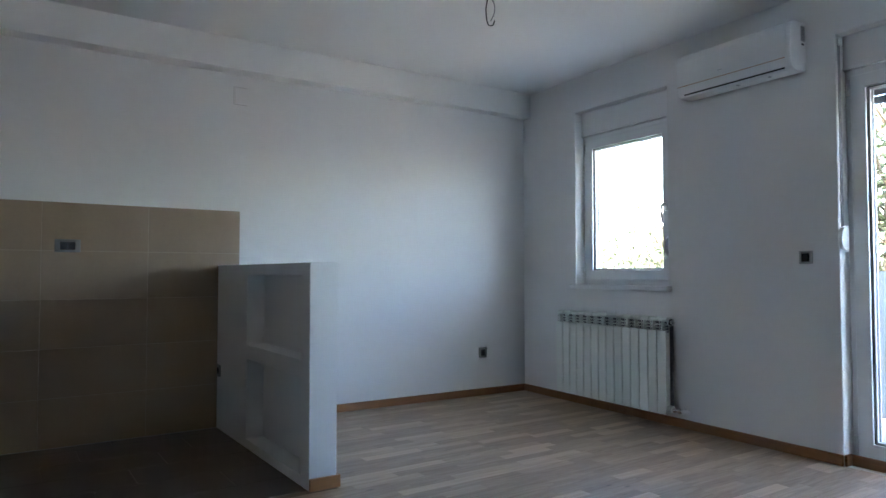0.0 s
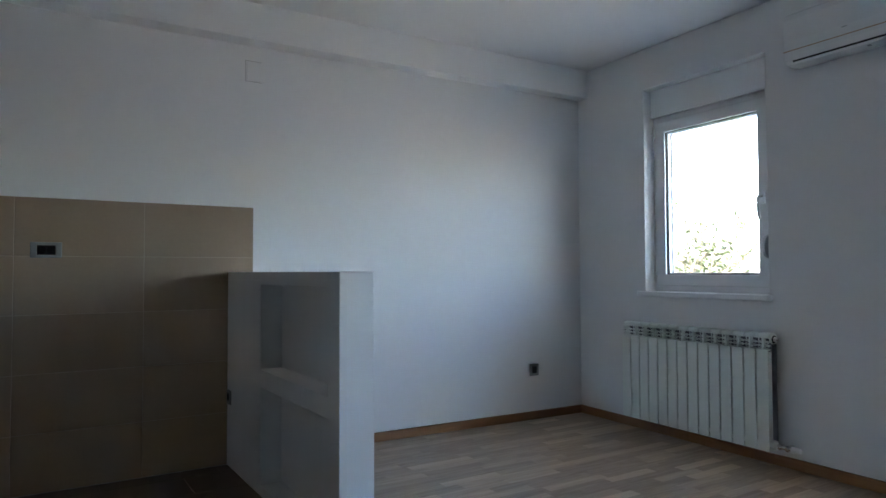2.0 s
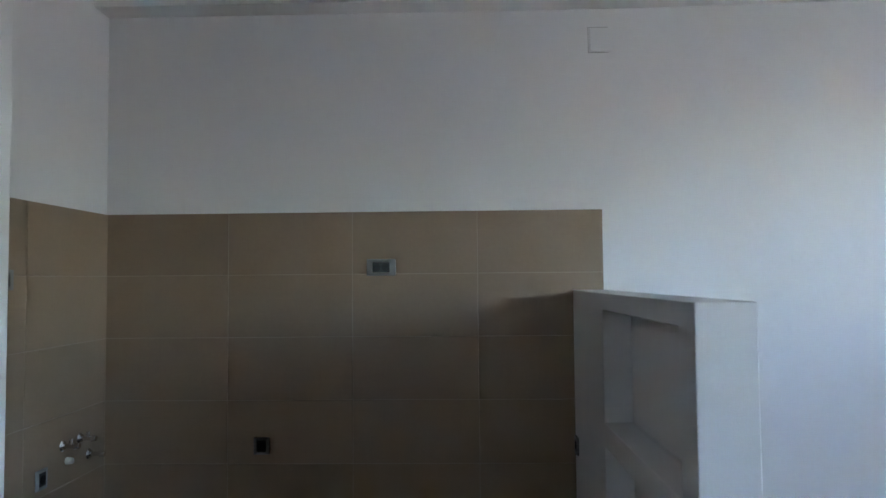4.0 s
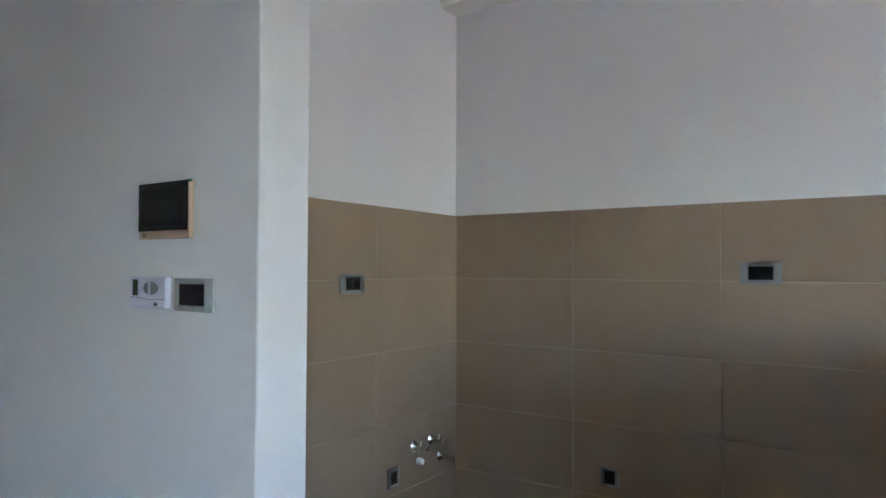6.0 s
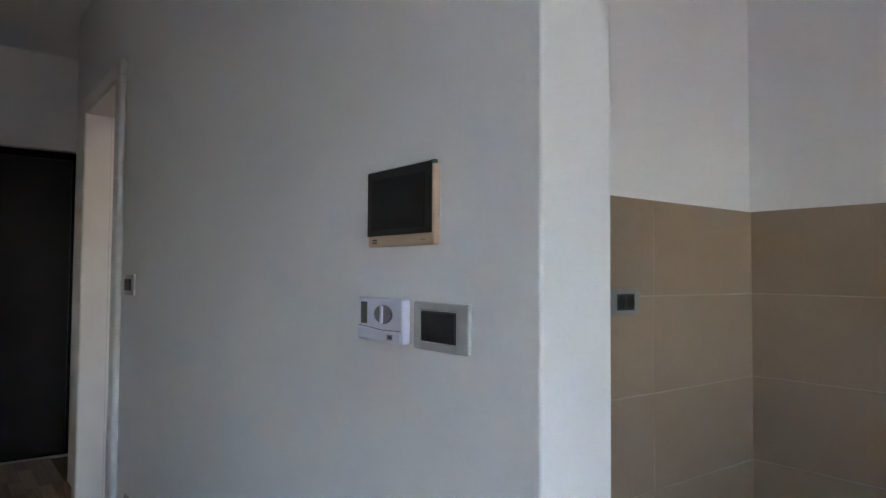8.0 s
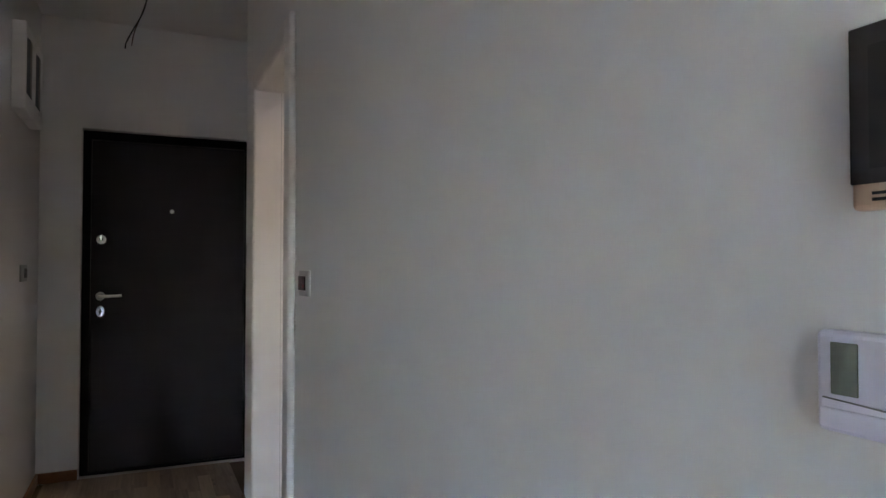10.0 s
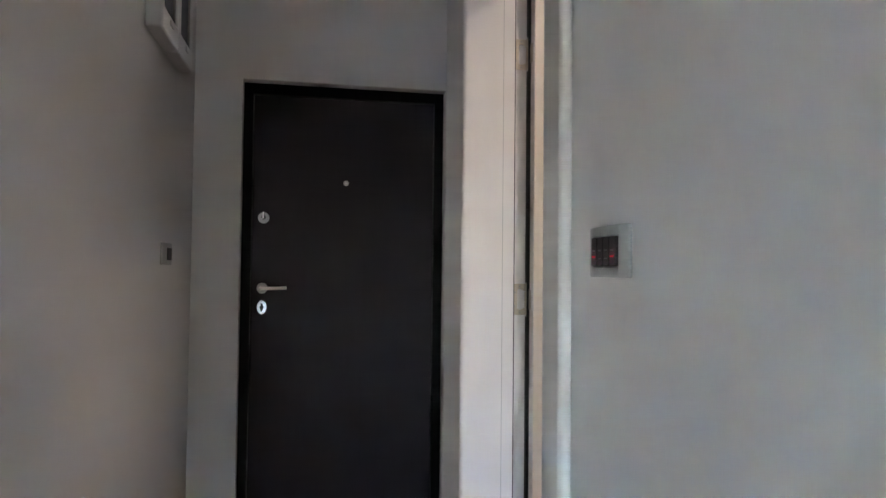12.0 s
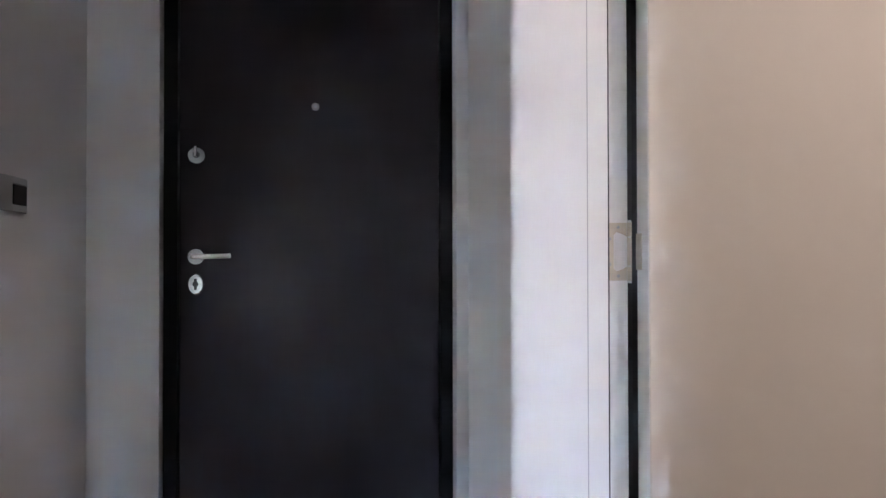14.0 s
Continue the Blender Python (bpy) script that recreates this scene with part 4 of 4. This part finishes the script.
# ---- entrance door ----
def entrance_door():
    o = thing("door_entrance", "dark brown laminated security door in a black steel frame, closed", "entrance door", kind="structure")
    y0, y1, z1 = -2.585, -1.589, 2.091
    fx = XE - 0.055
    part("door_frame", cells([fx - 0.08, fx], [y0, y0 + 0.045, y1 - 0.045, y1], [0.001, z1 - 0.052, z1], {(0, 1, 0)}), M_DFRAME, o, "black steel door frame", bevel=0.002)
    leaf = part("leaf", boxes((fx - 0.070, fx - 0.024, y0 + 0.047, y1 - 0.047, 0.012, z1 - 0.055)), M_DOOR, o, "dark brown laminated door leaf", bevel=0.003)
    part("sill_plate", boxes((fx - 0.07, fx + 0.002, y0 + 0.045, y1 - 0.045, 0.001, 0.012)), M_DFRAME, o, bevel=0.001)
    lx = fx - 0.024
    lock = part("lock_rosette", disc(bmesh.new(), (lx, -2.483, 1.427), (1, 0, 0), 0.0275, 0.006, 32), M_ROSETTE, leaf, "round satin lock rosette", bevel=0.0015)
    part("keyhole", disc(bmesh.new(), (lx + 0.0058, -2.483, 1.430), (1, 0, 0), 0.0115, 0.0006, 20), M_GREY, lock)
    part("thumb_turn", boxes((lx + 0.006, lx + 0.030, -2.4875, -2.4785, 1.420, 1.456)), M_CHROME, lock, bevel=0.003)
    hr = part("handle_rosette", disc(bmesh.new(), (lx, -2.484, 1.080), (1, 0, 0), 0.0265, 0.007, 32), M_ROSETTE, leaf, "round satin handle rosette", bevel=0.0015)
    tube("door_handle", smoothstep_curve([(lx + 0.005, -2.490, 1.080), (lx + 0.040, -2.489, 1.080), (lx + 0.050, -2.474, 1.080), (lx + 0.050, -2.42, 1.081), (lx + 0.050, -2.365, 1.083)]), 0.0085, M_STEEL, hr, "straight steel lever")
    bm = bmesh.new()
    disc(bm, (0, 0, 0), (1, 0, 0), 0.028, 0.010, 36, 0.023)
    for v in bm.verts:
        v.co.z *= 1.42
    esc = part("key_escutcheon", bm, M_CHROME, leaf, "oval chrome key escutcheon", bevel=0.002, m=Matrix.Translation((lx, -2.484, 0.986)))
    bm = bmesh.new()
    disc(bm, (0.010, 0, 0.000), (1, 0, 0), 0.0095, 0.002, 20)
    box(bm, 0.0100, 0.0122, -0.0042, 0.0042, -0.019, 0.019)
    part("keyhole", bm, M_GREY, esc)
    part("peephole", disc(bmesh.new(), (lx, -2.082, 1.612), (1, 0, 0), 0.0135, 0.006, 24), M_STEEL, leaf, "round steel peephole", bevel=0.001)
    part("peephole_lens", disc(bmesh.new(), (lx + 0.006, -2.082, 1.612), (1, 0, 0), 0.007, 0.001, 18), M_PLASTIC, leaf)
    return o


entrance_door()


# ---- inner door, open into the bathroom ----
def hinge_plate(x0, x1, y0, y1, zc):
    """A rounded plate with a chamfered window that opens towards the pin."""
    c, hz = 0.006, 0.050
    outer = [(y1, -hz), (y0 + c, -hz), (y0 + 0.0015, -hz + 0.002), (y0, -hz + c), (y0, hz - c), (y0 + 0.0015, hz - 0.002), (y0 + c, hz), (y1, hz)]
    inner = [(y1, 0.026), (y1 - 0.006, 0.030), (y0 + 0.018, 0.034), (y0 + 0.0125, 0.028), (y0 + 0.0125, -0.028), (y0 + 0.018, -0.034), (y1 - 0.006, -0.030), (y1, -0.026)]
    bm = bmesh.new()
    rims = [[bm.verts.new((x, y, zc + z)) for y, z in outer + inner] for x in (x0, x1)]
    n = len(rims[0])
    for ring_ in rims:
        for k in range(7):
            bm.faces.new((ring_[k], ring_[k + 1], ring_[n - 2 - k], ring_[n - 1 - k]))
    for k in range(n):
        bm.faces.new((rims[0][k], rims[0][(k + 1) % n], rims[1][(k + 1) % n], rims[1][k]))
    return bm


def inner_door():
    o = thing("door_bathroom", "cream interior door standing open in a white door frame", "interior door", kind="structure")
    x0, x1 = -7.840, -7.088
    ztop = 2.105
    yb = YM + 0.185
    yr = -1.603
    part("jamb", boxes((x0 - 0.040, x0, YM - 0.0135, yr, 0.001, ztop + 0.04)), M_JAMB, o, "white door jamb")
    part("jamb", boxes((x0 - 0.045, x0 - 0.014, yr, yb, 0.001, ztop + 0.04)), M_JAMB, o, "white rebate of the jamb")
    part("groove", boxes((x0 - 0.0005, x0 + 0.0003, -1.641, -1.6392, 0.001, ztop)), M_JOINT_SHADE, o)
    part("seal", boxes((x0 - 0.014, x0 - 0.003, yr, yr + 0.004, 0.001, ztop)), M_RUBBER_GAP, o, "dark rubber door seal")
    part("jamb", boxes((x1, x1 + 0.040, YM - 0.0135, yr, 0.001, ztop + 0.04)), M_JAMB, o, "white door jamb")
    part("jamb", boxes((x1 + 0.014, x1 + 0.045, yr, yb, 0.001, ztop + 0.04)), M_JAMB, o, "white rebate of the jamb")
    part("head", boxes((x0, x1, YM - 0.0135, yr, ztop, ztop + 0.04)), M_JAMB, o, "white head of the door frame")
    part("head", boxes((x0 - 0.014, x1 + 0.014, yr, yb, ztop + 0.014, ztop + 0.04)), M_JAMB, o)
    part("seal", boxes((x0 - 0.003, x1 + 0.003, yr, yr + 0.004, ztop + 0.003, ztop + 0.013)), M_RUBBER_GAP, o, "dark rubber door seal")
    a = 0.028
    for nm, bx in (("architrave", (DOOR[0], x0 - 0.0003, YM - a, YM - 0.0005, 0.001, DOOR[2])), ("architrave", (x1 + 0.0003, DOOR[1], YM - a, YM - 0.0005, 0.001, DOOR[2])),
                   ("architrave", (x0 - 0.0003, x1 + 0.0003, YM - a, YM - 0.0005, ztop + 0.0003, DOOR[2]))):
        part(nm, boxes(bx), M_JAMB, o, "white rounded architrave", bevel=0.014, segs=5)
    for nm, bx in (("architrave", (DOOR[0], x0 - 0.016, yb - 0.004, yb + 0.016, 0.001, DOOR[2])), ("architrave", (x1 + 0.016, DOOR[1], yb - 0.004, yb + 0.016, 0.001, DOOR[2]))):
        part(nm, boxes(bx), M_JAMB, o, "white rounded architrave", bevel=0.004)
    lx, ly = x0 - 0.004, -1.549
    leaf = part("leaf", boxes((0.006, 0.046, 0.0, 0.735, 0.008, ztop + 0.006)), M_CREAM, o, "cream laminated door leaf", bevel=0.0015,
                m=pose(lx, ly, 0, 0, 0, 0))
    part("leaf_edge", boxes((0.007, 0.045, -0.0012, -0.0002, 0.009, ztop + 0.005)), M_JAMB, leaf)
    # black strip puts the shade of the narrow hinge gap into colour
    part("gap_shade_strip", boxes((x0 - 0.030, x0 + 0.001, yb + 0.001, ly - 0.0005, 0.002, ztop + 0.004)), M_RUBBER_GAP, o, "black strip standing in for the shade in the hinge gap")
    for zc in (0.288, 1.083, 1.876):
        zc += 0.004
        hg = part("hinge", hinge_plate(x0 - 0.0138, x0 - 0.0110, -1.5995, -1.5625, zc), M_NICKEL, o, "nickel hinge plate", bevel=0.0006)
        part("hinge_pin", disc(bmesh.new(), (x0 - 0.006, -1.5585, zc - 0.054), (0, 0, 1), 0.0046, 0.108, 14), M_STEEL, hg)
        for a0, b0 in ((-0.050, -0.026), (-0.024, 0.024), (0.026, 0.050)):
            part("knuckle", disc(bmesh.new(), (x0 - 0.006, -1.5585, zc + a0), (0, 0, 1), 0.0058, b0 - a0, 16), M_NICKEL, hg, bevel=0.0004)
        part("hinge_flap", boxes((x0 + 0.0022, x0 + 0.020, -1.5530, -1.5503, zc - 0.031, zc + 0.031)), M_NICKEL, hg, bevel=0.001)
        for yy, dz in ((-1.5790, -0.042), (-1.5790, 0.042), (-1.5945, -0.022), (-1.5945, 0.022)):
            part("screw", disc(bmesh.new(), (x0 - 0.0108, yy, zc + dz), (1, 0, 0), 0.0028, 0.0008, 12), M_ROSETTE, hg)
    return o


inner_door()

# added lamp, out of view, that brightens the open door leaf
lamp = thing("added_lamp", "unseen round glowing lamp added to light the open bathroom door", "ceiling lamp", pose(-6.75, -0.75, H))
part("lamp_base", disc(bmesh.new(), (0, 0, 0), (0, 0, -1), 0.15, 0.03, 32), M_PLASTIC, lamp)
part("diffuser", disc(bmesh.new(), (0, 0, -0.03), (0, 0, -1), 0.14, 0.04, 32, 0.11), M_LAMP, lamp, "glowing warm diffuser", bevel=0.008)

# turn the outer wall with all that it carries
for o in list(scene.collection.objects):
    if o.parent is None and (o.name.split(".")[0] in ("wall_east", "window_1", "window_sill", "radiator", "air_conditioner", "shutter_strap", "baseboard_east", "baseboard_east_south", "baseboard_reveal", "baseboard_balcony", "door_balcony", "window_added")
                             or (o.name.startswith("light_switch") and o.matrix_basis.translation.x > -0.5)):
        o.matrix_basis = SKEW @ o.matrix_basis

# ---- outside ----
ground = part("ground", boxes((-600, 600, -600, 600, -6.6, -6.4)), M_GRASS, kind="structure", label="pale dry ground far below the windows")
balcony = thing("balcony", "concrete balcony with a pale metal railing", "balcony", SKEW)
part("balcony_slab", boxes((0.30, 1.45, YS, -1.95, -0.22, -0.03)), M_CONC, balcony, bevel=0.01)
part("handrail", boxes((1.30, 1.345, YS, -1.98, 1.215, 1.250)), M_RAIL, balcony, "pale blue-grey handrail", bevel=0.008, segs=3)
for yy in [YS + 0.1 + 0.9 * k for k in range(4)] + [-2.03]:
    part("post", boxes((1.305, 1.340, yy - 0.018, yy + 0.018, -0.03, 1.215)), M_RAIL, balcony, bevel=0.003)
bm = bmesh.new()
n = int((YS * -1 - 2.05) / 0.02)
prof = [(1.318 + (0.004 if i % 2 else 0.0), YS + 0.02 + i * 0.02) for i in range(n)]
lo = [bm.verts.new((x, y, 0.03)) for x, y in prof]
hi = [bm.verts.new((x, y, 1.075)) for x, y in prof]
lo2 = [bm.verts.new((x + 0.006, y, 0.03)) for x, y in prof]
hi2 = [bm.verts.new((x + 0.006, y, 1.075)) for x, y in prof]
for i in range(n - 1):
    bm.faces.new((lo[i], lo[i + 1], hi[i + 1], hi[i]))
    bm.faces.new((lo2[i], hi2[i], hi2[i + 1], lo2[i + 1]))
    bm.faces.new((hi[i], hi[i + 1], hi2[i + 1], hi2[i]))
part("ribbed_panel", bm, M_PANELB, balcony, "pale ribbed railing panel")
facade = part("facade", boxes((0.302, 0.34, YS - 3, BAL[0] - 0.05, -6.4, 5.5), (0.302, 0.34, BAL[1] + 0.05, WIN[0] - 0.05, -6.4, 5.5), (0.302, 0.34, WIN[1] + 0.05, 3, -6.4, 5.5)),
              M_FACADE, kind="structure", label="pale rendered outer facade")
facade.matrix_basis = SKEW


def tree(x, y, height, spread, seed, leaves):
    rng = random.Random(seed)
    o = thing("tree", "leafy green broadleaf tree in bright daylight", "tree", pose(x, y, -6.4, 0, 0, rng.uniform(0, 360)), group="trees outside")
    bm = bmesh.new()
    limbs = []

    def limb(p, d, length, r, depth):
        q = p + d * length
        rot = d.to_track_quat("Z", "Y")
        a = [bm.verts.new(p + rot @ Vector((r * math.cos(k * 1.0472), r * math.sin(k * 1.0472), 0))) for k in range(6)]
        b = [bm.verts.new(q + rot @ Vector((r * 0.62 * math.cos(k * 1.0472), r * 0.62 * math.sin(k * 1.0472), 0))) for k in range(6)]
        for k in range(6):
            bm.faces.new((a[k], a[(k + 1) % 6], b[(k + 1) % 6], b[k]))
        if depth >= 2:
            limbs.append((p, q))
        if depth < 4:
            for k in range(3 if depth else 5):
                t = rng.uniform(0.55, 1.0)
                nd = (d + Vector((rng.uniform(-1, 1), rng.uniform(-1, 1), rng.uniform(-0.15, 0.7))) * (0.9 if depth else 0.75)).normalized()
                limb(p + d * length * t, nd, length * rng.uniform(0.5, 0.72), r * 0.55, depth + 1)

    limb(Vector((0, 0, 0)), Vector((0.03, 0.02, 1)).normalized(), height * 0.42, 0.16 * height / 8, 0)
    trunk = part("trunk", bm, M_BARK, o, "brown tapered trunk and limbs")
    bm = bmesh.new()
    for i in range(leaves):
        p, q = limbs[rng.randrange(len(limbs))]
        c = p.lerp(q, rng.random()) + Vector((rng.gauss(0, 0.30), rng.gauss(0, 0.30), rng.gauss(0, 0.26))) * spread
        e = Euler((rng.uniform(-1, 1), rng.uniform(-1, 1), rng.uniform(0, 6.28)))
        s = rng.uniform(0.05, 0.10)
        v = [bm.verts.new(c + e.to_matrix() @ Vector(k)) for k in ((-s, 0, 0), (0, -s * 0.55, s * 0.15), (s, 0, 0), (0, s * 0.55, s * 0.15))]
        bm.faces.new(v)
    part("crown", bm, M_LEAF, o, "loose green crown with gaps", kind="stuff")
    return o


# added slab, out of view, keeps high sky light off sill and floor
part("sky_block_slab", boxes((0.345, 1.50, YS, 1.2, 2.62, 2.80)), M_CONC, balcony, "unseen concrete slab added to block light from the high sky", bevel=0.01)


tree(9.0, 5.6, 11.2, 1.0, 3, 4200)
tree(12.5, 8.4, 11.9, 1.1, 5, 4200)
tree(11.0, 9.3, 11.8, 1.0, 14, 4200)
tree(9.4, 0.2, 13.0, 1.0, 8, 5600)


# ---- tiles and boards ----
def tile_mesh(w, h, t=0.0075, e=0.0012):
    """A tile lying in x, z with its face at -y and eased edges."""
    bm = bmesh.new()
    a = [bm.verts.new((x, 0, z)) for x, z in ((0, 0), (w, 0), (w, h), (0, h))]
    b = [bm.verts.new((x, -t + e, z)) for x, z in ((0, 0), (w, 0), (w, h), (0, h))]
    c = [bm.verts.new((x, -t, z)) for x, z in ((e, e), (w - e, e), (w - e, h - e), (e, h - e))]
    for i in range(4):
        j = (i + 1) % 4
        bm.faces.new((a[i], a[j], b[j], b[i]))
        bm.faces.new((b[i], b[j], c[j], c[i]))
    bm.faces.new(c)
    bmesh.ops.recalc_face_normals(bm, faces=bm.faces)
    me = bpy.data.meshes.new("tile")
    bm.to_mesh(me)
    bm.free()
    return me


def tiled(name, label, columns, rows, place, material, grout, grout_bm, joint=0.0022, name_piece="tile"):
    base = part(name, grout_bm, grout, kind="structure", label=label)
    meshes = {}
    for c0, c1 in columns:
        for r0, r1 in rows:
            w, h = c1 - c0 - joint, r1 - r0 - joint
            key = (round(w, 4), round(h, 4))
            if key not in meshes:
                meshes[key] = tile_mesh(w, h)
                meshes[key].materials.append(material)
            ob = new(name_piece, meshes[key])
            ob.parent = base
            ob.matrix_basis = place(c0 + joint / 2, r0 + joint / 2)
    return base


rows = [(0.3 * k, 0.3 * (k + 1)) for k in range(5)]
xs = [XW + 0.008, -4.541, -3.939, -3.337, -2.738]
tiled("wall_tiling_north", "beige stone-look wall tiles behind the kitchen, 60 by 30 cm, with pale joints", list(zip(xs, xs[1:])), rows,
      lambda a, b: pose(a, -0.001, b), M_TILE, M_GROUT, boxes((XW + 0.001, -2.739, -0.0076, -0.0005, 0.0, 1.4985)))
ys = [YB + 0.001, -1.206, -0.604, -0.001]
tiled("wall_tiling_side", "beige stone-look wall tiles on the kitchen side wall with pale joints", list(zip(ys, ys[1:])), rows,
      lambda a, b: pose(XW + 0.001, a, b, 0, 0, 90), M_TILE, M_GROUT, boxes((XW + 0.0005, XW + 0.0076, YB + 0.001, -0.0086, 0.0, 1.4985)))

floor = part("floor_kitchen", boxes((XW + 0.009, -2.886, YB + 0.001, -0.009, -0.006, -0.0025)), M_FGROUT, kind="structure",
             label="dark brown kitchen floor tiles laid in third bond")
fm = {}
for r in range(-1, 6):
    ya, yb = max(-0.14 - 0.3 * (r + 1), YB + 0.001), min(-0.14 - 0.3 * r, -0.009)
    if yb - ya < 0.02:
        continue
    shift = -3.75 - 0.2 * r
    k0 = int(math.floor((XW - shift) / 0.6)) - 1
    for k in range(k0, k0 + 8):
        xa, xb = max(shift + 0.6 * k, XW + 0.009), min(shift + 0.6 * (k + 1), -2.886)
        if xb - xa < 0.03:
            continue
        key = (round(xb - xa - 0.003, 4), round(yb - ya - 0.003, 4))
        if key not in fm:
            fm[key] = tile_mesh(*key, t=0.006)
            fm[key].materials.append(M_FTILE)
        ob = new("tile", fm[key])
        ob.parent = floor
        ob.matrix_basis = pose(xa + 0.0015, ya + 0.0015, -0.006, -90, 0, 0)


def strip_faces(verts, faces, x0, x1, y0, y1, z, e=0.0003):
    b = len(verts)
    verts += [(x0, y0, z - 0.006), (x1, y0, z - 0.006), (x1, y1, z - 0.006), (x0, y1, z - 0.006),
              (x0, y0, z - e), (x1, y0, z - e), (x1, y1, z - e), (x0, y1, z - e),
              (x0 + e, y0 + e, z), (x1 - e, y0 + e, z), (x1 - e, y1 - e, z), (x0 + e, y1 - e, z)]
    for i in range(4):
        j = (i + 1) % 4
        faces.append((b + i, b + j, b + 4 + j, b + 4 + i))
        faces.append((b + 4 + i, b + 4 + j, b + 8 + j, b + 8 + i))
    faces.append((b + 8, b + 9, b + 10, b + 11))


def lay_boards():
    """Oak strips laid along x: single pieces where the walk passes close, the rest in one field."""
    base = part("floor_parquet", boxes((XE - 0.1, 0.001, YS, -0.0, -0.0055, -0.0052)), M_SUB, kind="structure", label="oiled oak strip parquet with varied pale and grey-brown strips")
    rng = random.Random(4)
    sw = 0.069
    singles = []
    verts, faces = [], []
    y = -0.004
    while y > YS + 0.01:
        y0 = max(y - sw, YS)
        spans = []
        if y > -1.62:
            spans.append((-2.737, east(y) + 0.06))
        elif y0 > YM:
            spans.append((XP + 0.001, east(y) + 0.06))
        elif y0 > YH:
            spans.append((XE - 0.05, east(y) + 0.06))
        else:
            spans.append((XL + 0.001, east(y) + 0.06))
        for a, b in spans:
            x = a - rng.uniform(0, 0.3)
            while x < b:
                x2 = x + rng.uniform(0.24, 0.46)
                p, q = max(x, a), min(x2, b)
                if q - p > 0.02:
                    if p > -2.75 and y0 > -2.62:
                        singles.append((p, q, y0, y))
                    else:
                        strip_faces(verts, faces, p + 0.00005, q - 0.00005, y0 + 0.00005, y - 0.00005, -0.0002 + rng.uniform(-0.0001, 0.0001))
                x = x2
        y -= sw
    singles.sort(key=lambda s: s[0] + abs(s[2] + 1.2) * 0.2)
    for p, q, y0, y1 in singles[300:]:
        strip_faces(verts, faces, p + 0.00005, q - 0.00005, y0 + 0.00005, y1 - 0.00005, -0.0002)
    me = bpy.data.meshes.new("parquet_field")
    me.from_pydata(verts, [], faces)
    me.materials.append(M_OAKS)
    f = new("parquet_field", me)
    f.parent = base
    tagged(f, label="field of oak strips", kind="stuff")
    shared = {}
    for p, q, y0, y1 in singles[:300]:
        key = (round(q - p, 2), round(y1 - y0, 3))
        if key not in shared:
            v, fc = [], []
            strip_faces(v, fc, 0.00005, 1, 0.00005, key[1] - 0.00005, 0)
            v = [(a if a < 0.5 else (a - 1) + key[0] - 0.00005, b_, c) for a, b_, c in v]
            me = bpy.data.meshes.new("oak_strip")
            me.from_pydata(v, [], fc)
            me.materials.append(M_OAK)
            shared[key] = me
        ob = new("oak_strip", shared[key])
        ob.parent = base
        ob.matrix_basis = Matrix.Translation((p, y0, -0.0002 + rng.uniform(-0.0001, 0.0001))) @ Matrix.Diagonal(((q - p) / key[0], 1, 1, 1))
    return base


lay_boards()
